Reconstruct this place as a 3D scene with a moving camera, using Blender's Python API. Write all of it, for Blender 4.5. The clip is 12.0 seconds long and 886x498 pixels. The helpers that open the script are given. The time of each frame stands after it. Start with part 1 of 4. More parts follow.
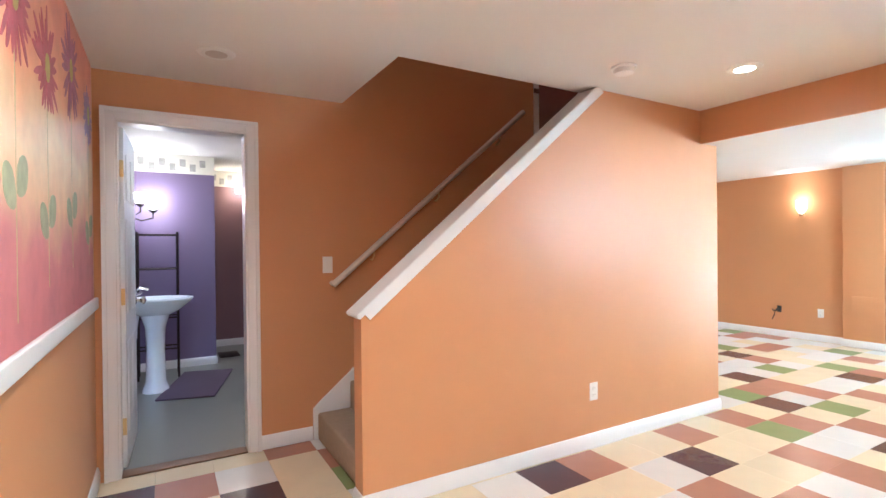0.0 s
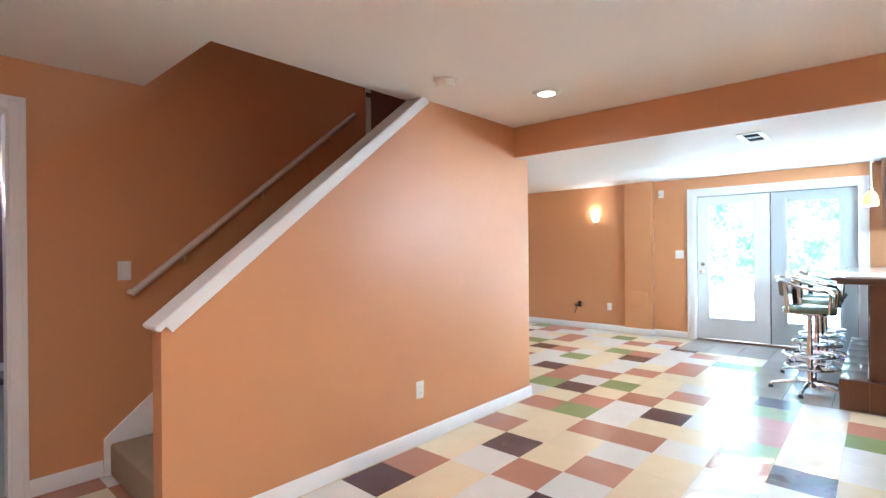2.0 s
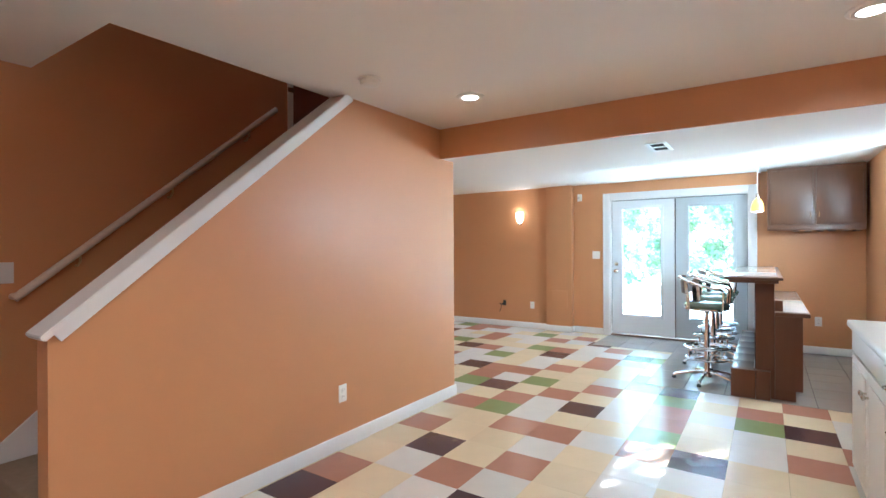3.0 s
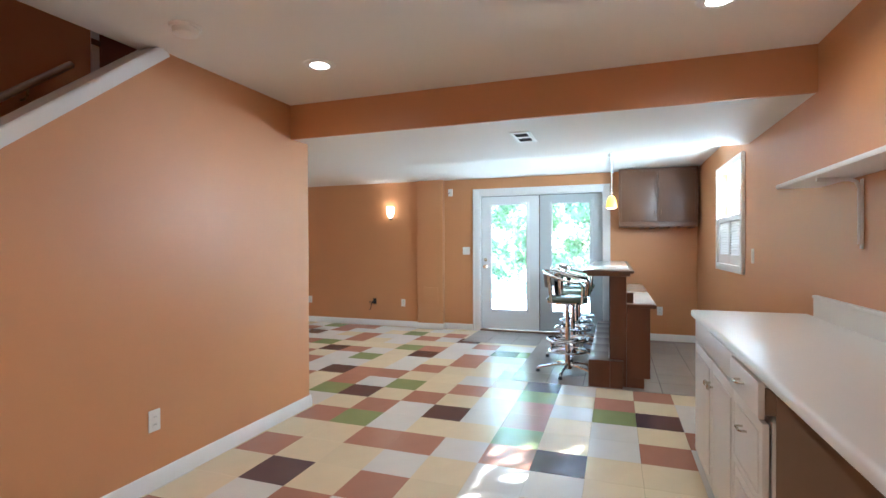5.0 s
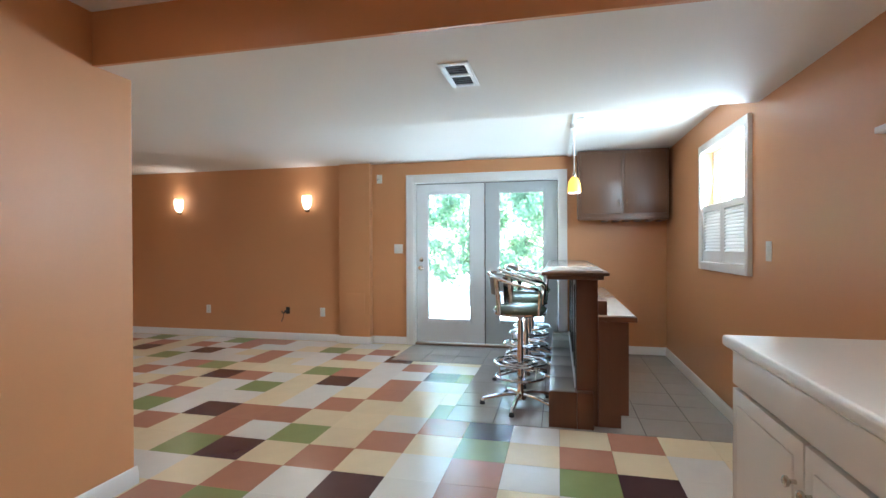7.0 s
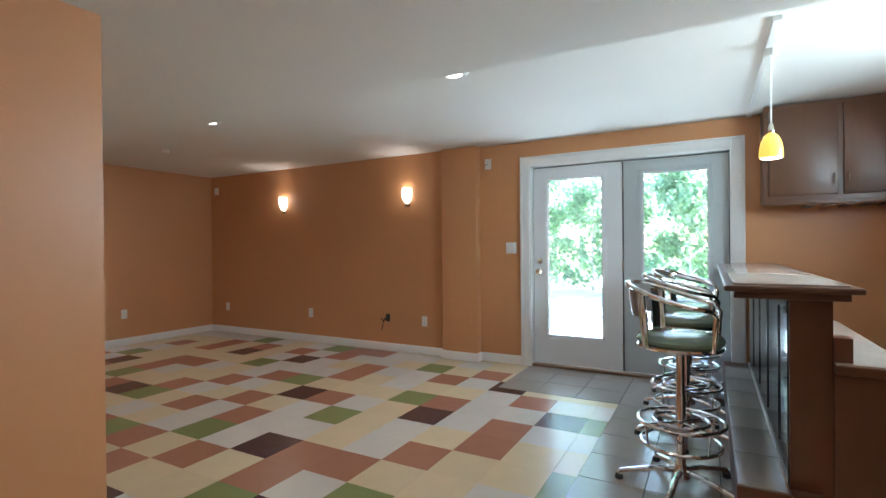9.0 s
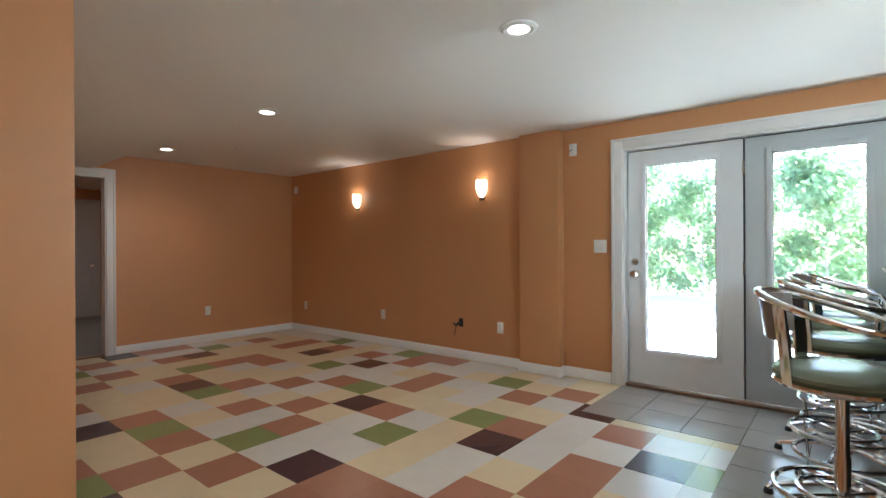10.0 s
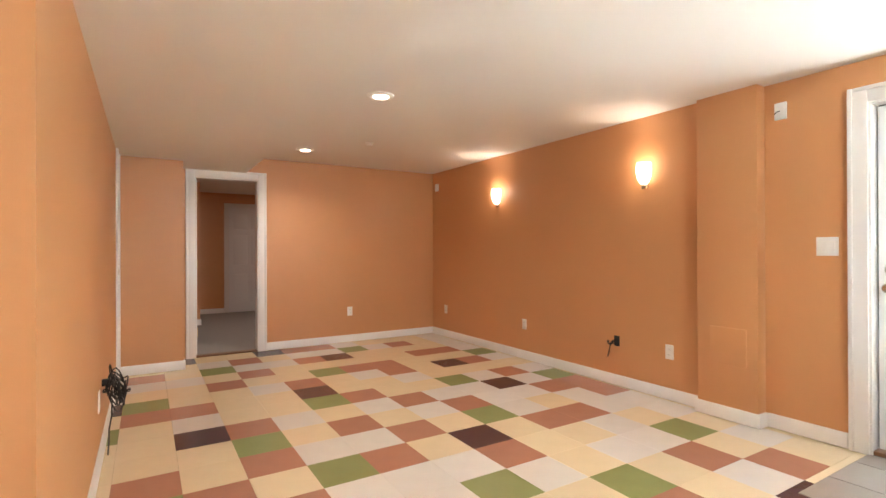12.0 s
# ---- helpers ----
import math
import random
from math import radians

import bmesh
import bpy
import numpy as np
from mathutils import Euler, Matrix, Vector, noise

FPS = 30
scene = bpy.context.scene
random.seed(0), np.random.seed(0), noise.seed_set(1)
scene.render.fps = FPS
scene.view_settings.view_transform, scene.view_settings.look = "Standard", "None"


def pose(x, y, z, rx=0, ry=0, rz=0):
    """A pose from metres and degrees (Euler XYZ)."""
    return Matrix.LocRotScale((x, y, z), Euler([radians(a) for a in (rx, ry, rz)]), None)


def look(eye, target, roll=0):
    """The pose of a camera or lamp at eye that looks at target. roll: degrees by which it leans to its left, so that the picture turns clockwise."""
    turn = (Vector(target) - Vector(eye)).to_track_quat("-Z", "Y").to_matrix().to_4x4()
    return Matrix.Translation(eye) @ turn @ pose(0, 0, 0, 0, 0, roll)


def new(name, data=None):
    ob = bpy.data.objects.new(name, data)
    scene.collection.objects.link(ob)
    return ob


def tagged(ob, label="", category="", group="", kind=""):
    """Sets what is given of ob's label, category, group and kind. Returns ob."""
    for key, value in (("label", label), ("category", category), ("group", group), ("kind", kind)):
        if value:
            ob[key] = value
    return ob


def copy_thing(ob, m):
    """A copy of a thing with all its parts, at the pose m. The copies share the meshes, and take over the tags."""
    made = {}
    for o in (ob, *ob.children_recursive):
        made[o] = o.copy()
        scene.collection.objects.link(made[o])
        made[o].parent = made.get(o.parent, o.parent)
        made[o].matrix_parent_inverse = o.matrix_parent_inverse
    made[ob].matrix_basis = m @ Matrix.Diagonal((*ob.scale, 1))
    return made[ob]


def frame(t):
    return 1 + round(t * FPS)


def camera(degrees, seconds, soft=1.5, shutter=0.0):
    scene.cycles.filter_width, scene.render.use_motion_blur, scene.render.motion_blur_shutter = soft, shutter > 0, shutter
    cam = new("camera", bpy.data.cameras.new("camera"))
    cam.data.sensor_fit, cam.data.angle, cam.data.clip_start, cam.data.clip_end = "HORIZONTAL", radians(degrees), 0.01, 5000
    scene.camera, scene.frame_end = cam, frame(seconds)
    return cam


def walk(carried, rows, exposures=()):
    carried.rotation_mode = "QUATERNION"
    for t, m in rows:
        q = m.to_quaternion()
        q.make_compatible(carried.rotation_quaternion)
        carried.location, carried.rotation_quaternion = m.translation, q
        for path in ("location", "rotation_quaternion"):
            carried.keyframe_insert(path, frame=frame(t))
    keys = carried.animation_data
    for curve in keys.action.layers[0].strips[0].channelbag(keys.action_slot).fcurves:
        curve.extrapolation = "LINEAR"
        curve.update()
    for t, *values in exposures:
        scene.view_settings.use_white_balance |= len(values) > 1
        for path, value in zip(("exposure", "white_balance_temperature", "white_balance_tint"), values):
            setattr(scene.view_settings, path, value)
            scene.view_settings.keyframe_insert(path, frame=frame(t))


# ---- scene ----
cam = camera(84.5, 12.0)
PATH = [
    (0, (0.061, 0.169, 1.324), (1.053, 1.905, 1.314), -0.6),
    (0.5, (0.073, 0.162, 1.319), (1.203, 1.812, 1.315), -0.7),
    (1, (0.097, 0.152, 1.325), (1.359, 1.704, 1.32), -0.5),
    (1.5, (0.121, 0.136, 1.322), (1.505, 1.58, 1.32), -0.5),
    (2, (0.138, 0.128, 1.322), (1.629, 1.461, 1.32), -0.5),
    (2.5, (0.153, 0.108, 1.323), (1.737, 1.328, 1.32), -0.4),
    (3, (0.165, 0.101, 1.329), (1.831, 1.208, 1.324), -0.3),
    (5, (0.567, 0.143, 1.293), (2.452, 0.809, 1.277), -0.2),
    (5.5, (0.815, 0.174, 1.268), (2.735, 0.735, 1.252), -0.2),
    (6, (1.138, 0.223, 1.253), (3.078, 0.708, 1.239), -0.2),
    (6.5, (1.481, 0.269, 1.242), (3.432, 0.707, 1.23), -0.2),
    (8.5, (2.629, 0.42, 1.225), (4.468, 1.204, 1.22), -0.4),
    (9, (2.897, 0.462, 1.222), (4.65, 1.424, 1.214), -0.5),
    (9.5, (3.174, 0.512, 1.208), (4.822, 1.645, 1.204), -0.4),
    (10, (3.447, 0.584, 1.189), (4.986, 1.861, 1.189), -0.3),
    (10.5, (3.684, 0.704, 1.192), (5.095, 2.121, 1.192), -0.2),
    (11, (3.844, 0.820, 1.194), (5.120, 2.360, 1.199), -0.2),
    (11.5, (3.989, 0.916, 1.192), (5.14, 2.552, 1.195), -0.2),
    (12, (4.115, 0.953, 1.191), (5.156, 2.661, 1.196), -0.2),
]
walk(cam, [(t, look(eye, target, roll)) for t, eye, target, roll in PATH],
     exposures=[(0, 5.2, 5200, 6), (1.5, 5.0, 5100, 6), (3, 4.4, 5150, 5), (5, 4.05, 5300, 6), (6.5, 3.85, 5400, 6), (8.5, 3.4, 5600, 6),
                (9.5, 3.32, 5750, 7), (10.5, 3.42, 6350, 11), (11.2, 4.08, 6800, 14), (12, 4.52, 6900, 16)])

# ---- world, sun and daylight ----
SUN_DIR = Vector((2.4, -1.72, 1.82)).normalized()      # towards the sun
world = bpy.data.worlds.new("sky")
scene.world = world
world.use_nodes = True
wn = world.node_tree.nodes
sky = wn.new("ShaderNodeTexSky")
sky.sky_type = "NISHITA"
sky.sun_disc = False
sky.sun_elevation = math.asin(SUN_DIR.z)
sky.sun_rotation = math.atan2(SUN_DIR.x, SUN_DIR.y)
wn["Background"].inputs["Strength"].default_value = 0.15
world.node_tree.links.new(sky.outputs[0], wn["Background"].inputs["Color"])


def lamp(name, kind, energy, colour, m, size=0.1, size_y=None, spread=None, cone=None):
    data = bpy.data.lights.new(name, kind)
    data.energy, data.color = energy, colour
    if kind == "AREA":
        data.size = size
        if size_y:
            data.shape, data.size_y = "RECTANGLE", size_y
        if spread:
            data.spread = radians(spread)
    elif kind == "SUN":
        data.angle = radians(0.5)
    else:
        data.shadow_soft_size = size
    if kind == "SPOT":
        data.spot_size, data.spot_blend = radians(cone or 120), 0.8
    ob = new(name, data)
    ob.matrix_world = m
    return ob


WARM, DAY = (1.0, 0.90, 0.78), (0.79, 0.96, 1.0)
BACK_FILL_W, FRONT_W, DOWN_W, SCONCE_W, WINDOW_W, DOOR_W = 5.4, 0.95, 2.8, 0.10, 4.6, 4.2
lamp("sun", "SUN", 5.0, (1.0, 0.95, 0.86), look(SUN_DIR * 30, (0, 0, 0)))
lamp("window_daylight", "AREA", WINDOW_W, DAY, look((5.75, -0.95, 1.78), (5.75, 0.3, 2.1)), 0.95, 0.55)
lamp("door_daylight", "AREA", DOOR_W, DAY, look((8.25, 1.2, 0.22), (7.3, 1.2, 1.0)), 1.7, 0.5)
# last entry: unseen fill added to brighten the front room, without a fixture
LIT = [(3.02, 1.77, 2.352), (2.95, -0.28, 2.352), (5.56, 1.84, 2.288), (5.54, 4.13, 2.288), (5.595, 6.24, 2.288), (0.30, 0.95, 2.352)]
for lx, ly, lz in LIT:
    lamp("ceiling_spot", "SPOT", (BACK_FILL_W if lx < 1 else FRONT_W if ly > 0 else 2.6) if lx < 3.5 else DOWN_W, WARM, look((lx, ly, lz - 0.012), (lx, ly, 0)), 0.05, cone=172 if lx < 1 else 166 if lx < 3.5 else 146)
for ly in (3.53, 5.51):
    lamp("sconce_bulb", "POINT", SCONCE_W, WARM, pose(7.565, ly, 1.89), 0.03)
    lamp("sconce_uplight", "SPOT", 0.26, WARM, look((7.575, ly, 1.905), (7.435, ly, 2.3)), 0.03, cone=95)
lamp("pendant_bulb", "POINT", 0.12, (1.0, 0.72, 0.4), pose(5.98, 0.18, 1.69), 0.03)
lamp("bath_bulb", "POINT", 0.30, (1.0, 0.88, 0.8), pose(-0.03, 6.14, 1.86), 0.05)
lamp("bath_bulb", "POINT", 0.14, (1.0, 0.74, 0.42), pose(0.95, 7.15, 2.12), 0.05)
# added fill for the bathroom, no fixture belongs to it
lamp("bath_fill", "AREA", 0.38, (0.93, 0.97, 1.0), look((0.6, 4.7, 2.28), (0.6, 4.7, 0)), 0.3)

# unseen fill added high up to lift the dark stairwell
lamp("stairwell_fill", "AREA", 0.14, WARM, look((2.6, 3.0, 4.85), (2.6, 3.0, 0)), 0.3)
# fill added out of view so the room past the doorway is not black
lamp("hall_fill", "AREA", 0.7, (1.0, 0.95, 0.86), look((6.2, 8.6, 2.28), (6.2, 8.6, 0)), 0.3)


# ---- materials ----
def material(name, base, rough=0.5, metal=0.0, vary=0.06, scale=3.0, bump=0.05, grain=120.0, spec=0.5, emit=None, random_by="", stretch=None, coat=0.0):
    mt = bpy.data.materials.new(name)
    mt.use_nodes = True
    nt = mt.node_tree
    bsdf = nt.nodes["Principled BSDF"]
    tc = nt.nodes.new("ShaderNodeTexCoord")
    src = tc.outputs["Object"]
    if stretch:
        mp = nt.nodes.new("ShaderNodeMapping")
        mp.inputs["Scale"].default_value = stretch
        nt.links.new(src, mp.inputs["Vector"])
        src = mp.outputs[0]
    big = nt.nodes.new("ShaderNodeTexNoise")
    big.inputs["Scale"].default_value, big.inputs["Detail"].default_value = scale, 6.0
    nt.links.new(src, big.inputs["Vector"])
    fine = nt.nodes.new("ShaderNodeTexNoise")
    fine.inputs["Scale"].default_value, fine.inputs["Detail"].default_value = grain, 3.0
    nt.links.new(src, fine.inputs["Vector"])
    hsv = nt.nodes.new("ShaderNodeHueSaturation")
    hsv.inputs["Color"].default_value = (*base, 1)
    add = nt.nodes.new("ShaderNodeMath")
    add.operation = "MULTIPLY_ADD"
    nt.links.new(big.outputs["Fac"], add.inputs[0])
    add.inputs[1].default_value = vary * 2
    add.inputs[2].default_value = 1.0 - vary
    last = add
    if random_by:
        if random_by == "object":
            rnd, sock = nt.nodes.new("ShaderNodeObjectInfo"), "Random"
        else:
            rnd, sock = nt.nodes.new("ShaderNodeNewGeometry"), "Random Per Island"
        more = nt.nodes.new("ShaderNodeMath")
        more.operation = "MULTIPLY_ADD"
        nt.links.new(rnd.outputs[sock], more.inputs[0])
        more.inputs[1].default_value = vary * 1.5
        nt.links.new(add.outputs[0], more.inputs[2])
        last = more
    nt.links.new(last.outputs[0], hsv.inputs["Value"])
    nt.links.new(hsv.outputs[0], bsdf.inputs["Base Color"])
    rr = nt.nodes.new("ShaderNodeMath")
    rr.operation = "MULTIPLY_ADD"
    nt.links.new(big.outputs["Fac"], rr.inputs[0])
    rr.inputs[1].default_value, rr.inputs[2].default_value = rough * 0.3, rough * 0.85
    nt.links.new(rr.outputs[0], bsdf.inputs["Roughness"])
    bsdf.inputs["Metallic"].default_value = metal
    bsdf.inputs["Specular IOR Level"].default_value = spec
    bsdf.inputs["Coat Weight"].default_value = coat
    bsdf.inputs["Coat Roughness"].default_value = 0.12
    if bump:
        bp = nt.nodes.new("ShaderNodeBump")
        bp.inputs["Strength"].default_value, bp.inputs["Distance"].default_value = bump, 0.004
        nt.links.new(fine.outputs["Fac"], bp.inputs["Height"])
        nt.links.new(bp.outputs[0], bsdf.inputs["Normal"])
    if emit:
        bsdf.inputs["Emission Color"].default_value = (*emit[0], 1)
        bsdf.inputs["Emission Strength"].default_value = emit[1]
    return mt


def glass_material(name, colour=(1, 1, 1), rough=0.0):
    mt = bpy.data.materials.new(name)
    mt.use_nodes = True
    b = mt.node_tree.nodes["Principled BSDF"]
    b.inputs["Base Color"].default_value = (*colour, 1)
    b.inputs["Transmission Weight"].default_value = 1.0
    b.inputs["Roughness"].default_value = rough
    b.inputs["IOR"].default_value = 1.45
    return mt


def mural_material():
    """Painted meadow: rose below, peach and cream in the middle, orange above, with cloudy edges."""
    mt = bpy.data.materials.new("mural_paint")
    mt.use_nodes = True
    nt = mt.node_tree
    b = nt.nodes["Principled BSDF"]
    tc = nt.nodes.new("ShaderNodeTexCoord")
    sep = nt.nodes.new("ShaderNodeSeparateXYZ")
    nt.links.new(tc.outputs["Object"], sep.inputs[0])
    ns = nt.nodes.new("ShaderNodeTexNoise")
    ns.inputs["Scale"].default_value, ns.inputs["Detail"].default_value, ns.inputs["Distortion"].default_value = 2.2, 7.0, 0.4
    nt.links.new(tc.outputs["Object"], ns.inputs["Vector"])
    mad = nt.nodes.new("ShaderNodeMath")
    mad.operation = "MULTIPLY_ADD"
    nt.links.new(ns.outputs["Fac"], mad.inputs[0])
    mad.inputs[1].default_value = 0.62
    nt.links.new(sep.outputs["Z"], mad.inputs[2])
    rng = nt.nodes.new("ShaderNodeMapRange")
    rng.inputs["From Min"].default_value, rng.inputs["From Max"].default_value = 1.26, 2.66
    nt.links.new(mad.outputs[0], rng.inputs["Value"])
    ramp = nt.nodes.new("ShaderNodeValToRGB")
    stops = [(0.0, (0.52, 0.16, 0.17)), (0.28, (0.60, 0.22, 0.22)), (0.40, (0.76, 0.47, 0.27)), (0.52, (0.80, 0.60, 0.37)), (0.70, (0.78, 0.40, 0.22)), (0.95, (0.66, 0.25, 0.17))]
    el = ramp.color_ramp.elements
    el[0].position, el[0].color = stops[0][0], (*stops[0][1], 1)
    el[1].position, el[1].color = stops[-1][0], (*stops[-1][1], 1)
    for p, c in stops[1:-1]:
        e = el.new(p)
        e.color = (*c, 1)
    nt.links.new(rng.outputs[0], ramp.inputs["Fac"])
    wash = nt.nodes.new("ShaderNodeTexNoise")
    wash.inputs["Scale"].default_value, wash.inputs["Detail"].default_value = 9.0, 8.0
    nt.links.new(tc.outputs["Object"], wash.inputs["Vector"])
    val = nt.nodes.new("ShaderNodeMath")
    val.operation = "MULTIPLY_ADD"
    nt.links.new(wash.outputs["Fac"], val.inputs[0])
    val.inputs[1].default_value, val.inputs[2].default_value = 0.5, 0.76
    hsv = nt.nodes.new("ShaderNodeHueSaturation")
    nt.links.new(val.outputs[0], hsv.inputs["Value"])
    nt.links.new(ramp.outputs[0], hsv.inputs["Color"])
    nt.links.new(hsv.outputs[0], b.inputs["Base Color"])
    b.inputs["Roughness"].default_value = 0.5
    return mt


ORANGE = (0.60, 0.286, 0.123)
wall_paint = material("orange_wall_paint", ORANGE, 0.41, vary=0.05, scale=1.3, bump=0.10, grain=260, spec=0.5)
ceiling_paint = material("ceiling_paint", (0.79, 0.745, 0.69), 0.7, vary=0.02, scale=1.0, bump=0.12, grain=180)
white_trim = material("white_trim_paint", (0.80, 0.78, 0.76), 0.32, vary=0.02, scale=4, bump=0.03)
door_grey = material("weathered_door_paint", (0.52, 0.55, 0.56), 0.4, vary=0.03, scale=3, bump=0.03)
glazing_tan = material("glazing_bead_plastic", (0.50, 0.47, 0.43), 0.45, vary=0.03, scale=5, bump=0.0)
door_white = material("door_white_paint", (0.80, 0.81, 0.82), 0.35, vary=0.02, scale=3, bump=0.03)
plastic_white = material("white_plastic", (0.80, 0.78, 0.74), 0.35, vary=0.02, bump=0.0)
cabinet_cream = material("cream_cabinet_paint", (0.73, 0.68, 0.62), 0.38, vary=0.03, scale=5, bump=0.03)
laminate = material("white_laminate", (0.76, 0.72, 0.67), 0.34, vary=0.03, scale=2, bump=0.02, grain=400)
wood_dark = material("dark_stained_wood", (0.130, 0.058, 0.029), 0.33, vary=0.14, scale=3.5, bump=0.03, grain=50, stretch=(16, 16, 1.0))
wood_bar = material("bar_wood", (0.140, 0.054, 0.026), 0.30, vary=0.13, scale=2.5, bump=0.08, grain=40, stretch=(14, 14, 1.2))
wood_rail = material("handrail_wood", (0.70, 0.59, 0.50), 0.4, vary=0.15, scale=6, stretch=(2, 12, 12))
bar_top_mat = material("bar_top_stone", (0.50, 0.42, 0.36), 0.12, vary=0.12, scale=9, bump=0.02)
panel_black = material("black_gloss_panel", (0.030, 0.038, 0.036), 0.07, vary=0.1, bump=0.0)
chrome = material("chrome", (0.80, 0.80, 0.80), 0.09, metal=1.0, vary=0.03, bump=0.0)
nickel = material("satin_nickel", (0.62, 0.58, 0.50), 0.25, metal=1.0, vary=0.05, bump=0.0)
brass = material("brass", (0.70, 0.55, 0.28), 0.28, metal=1.0, vary=0.05, bump=0.0)
iron = material("dark_iron", (0.035, 0.022, 0.020), 0.45, metal=0.6, vary=0.2)
seat_green = material("green_vinyl_seat", (0.17, 0.215, 0.155), 0.22, vary=0.08, scale=9, bump=0.05)
back_grey = material("grey_brown_vinyl", (0.16, 0.13, 0.11), 0.3, vary=0.08, scale=9, bump=0.05)
carpet = material("beige_carpet", (0.40, 0.31, 0.22), 0.95, vary=0.18, scale=30, bump=0.9, grain=500)
carpet_grey = material("grey_carpet", (0.30, 0.29, 0.28), 0.95, vary=0.15, scale=30, bump=0.8, grain=450)
rubber = material("black_plastic", (0.02, 0.02, 0.02), 0.45, vary=0.1, bump=0.0)
bulb_lit = material("lit_bulb", (1, 0.95, 0.85), 0.4, bump=0, emit=((1.0, 0.90, 0.75), 0.9))
bulb_off = material("unlit_reflector", (0.55, 0.47, 0.42), 0.35, vary=0.03, bump=0)
sconce_glass = material("lit_sconce_glass", (0.95, 0.88, 0.75), 0.25, bump=0, emit=((1.0, 0.86, 0.62), 0.22))
amber_glass = material("lit_amber_glass", (0.85, 0.45, 0.08), 0.25, bump=0, emit=((1.0, 0.50, 0.07), 0.12))
pane_glass = glass_material("clear_pane")
purple_paint = material("purple_wall_paint", (0.165, 0.118, 0.215), 0.5, vary=0.06, scale=2, bump=0.1)
mauve_paint = material("mauve_wall_paint", (0.26, 0.14, 0.15), 0.5, vary=0.06, scale=2, bump=0.1)
brown_board = material("brown_board", (0.27, 0.175, 0.11), 0.65, vary=0.2, scale=6)
bath_floor_mat = material("grey_bath_vinyl", (0.235, 0.235, 0.20), 0.3, vary=0.05, scale=5)
mat_purple = material("purple_bath_mat", (0.13, 0.09, 0.13), 0.95, vary=0.2, scale=40, bump=0.9, grain=500)
porcelain = material("white_porcelain", (0.82, 0.83, 0.84), 0.10, vary=0.01, bump=0)
border_cream = material("border_paper", (0.72, 0.68, 0.60), 0.6, vary=0.1, scale=20)
border_spot = material("border_print", (0.38, 0.36, 0.34), 0.6, vary=0.4, scale=25)
# one even dark red-brown for the upper hall wall
stair_dark = material("dark_hall_colour", (0.20, 0.06, 0.035), 0.5, vary=0.1, scale=2)
mural_paint = mural_material()
petal_red = material("petal_crimson", (0.46, 0.12, 0.15), 0.6, vary=0.45, scale=16, bump=0.05)
petal_plum = material("petal_plum", (0.37, 0.15, 0.22), 0.6, vary=0.45, scale=16, bump=0.05)
petal_violet = material("petal_violet", (0.38, 0.24, 0.36), 0.6, vary=0.4, scale=16, bump=0.05)
petal_heart = material("flower_heart", (0.48, 0.44, 0.14), 0.6, vary=0.25, scale=30)
leaf_paint = material("painted_leaf", (0.38, 0.40, 0.24), 0.6, vary=0.45, scale=18)
stem_paint = material("painted_stem", (0.56, 0.43, 0.25), 0.6, vary=0.2, scale=18)
slab_mat = material("subfloor_joint", (0.10, 0.085, 0.07), 0.8)
threshold_wood = material("oak_threshold", (0.20, 0.10, 0.05), 0.45, vary=0.2, scale=8)
TILE = {
    "Y": material("vinyl_cream", (0.72, 0.60, 0.40), 0.24, vary=0.05, scale=9, bump=0.03, grain=60, random_by="object"),
    "W": material("vinyl_offwhite", (0.68, 0.65, 0.60), 0.24, vary=0.05, scale=9, bump=0.03, grain=60, random_by="object"),
    "B": material("vinyl_terracotta", (0.40, 0.190, 0.125), 0.24, vary=0.07, scale=9, bump=0.03, grain=60, random_by="object"),
    "G": material("vinyl_green", (0.245, 0.285, 0.115), 0.24, vary=0.07, scale=9, bump=0.03, grain=60, random_by="object"),
    "D": material("vinyl_plum", (0.072, 0.036, 0.043), 0.24, vary=0.12, scale=9, bump=0.03, grain=60, random_by="object"),
}
ceramic = material("grey_ceramic", (0.34, 0.31, 0.275), 0.20, vary=0.08, scale=6, bump=0.05, grain=50, random_by="object")
grout = material("dark_grout", (0.10, 0.085, 0.07), 0.85, vary=0.1, scale=30)
patio_mat = material("pale_concrete", (0.72, 0.70, 0.66), 0.85, vary=0.12, scale=1.5, bump=0.2)
grass_mat = material("lawn", (0.10, 0.17, 0.04), 0.9, vary=0.35, scale=1.2, bump=0.6)
bark = material("bark", (0.55, 0.52, 0.48), 0.9, vary=0.3, scale=6, bump=0.8, grain=25)
def let_light_through(mt, colour, share):
    """Mix in a translucent share, for thin leaves."""
    nt = mt.node_tree
    tr = nt.nodes.new("ShaderNodeBsdfTranslucent")
    tr.inputs["Color"].default_value = (*colour, 1)
    mx = nt.nodes.new("ShaderNodeMixShader")
    mx.inputs[0].default_value = share
    nt.links.new(nt.nodes["Principled BSDF"].outputs[0], mx.inputs[1])
    nt.links.new(tr.outputs[0], mx.inputs[2])
    nt.links.new(mx.outputs[0], nt.nodes["Material Output"].inputs["Surface"])
    return mt


leaf_mat = let_light_through(material("tree_leaf", (0.24, 0.33, 0.23), 0.55, vary=0.35, scale=0.8, bump=0, random_by="island"), (0.31, 0.50, 0.29), 0.5)


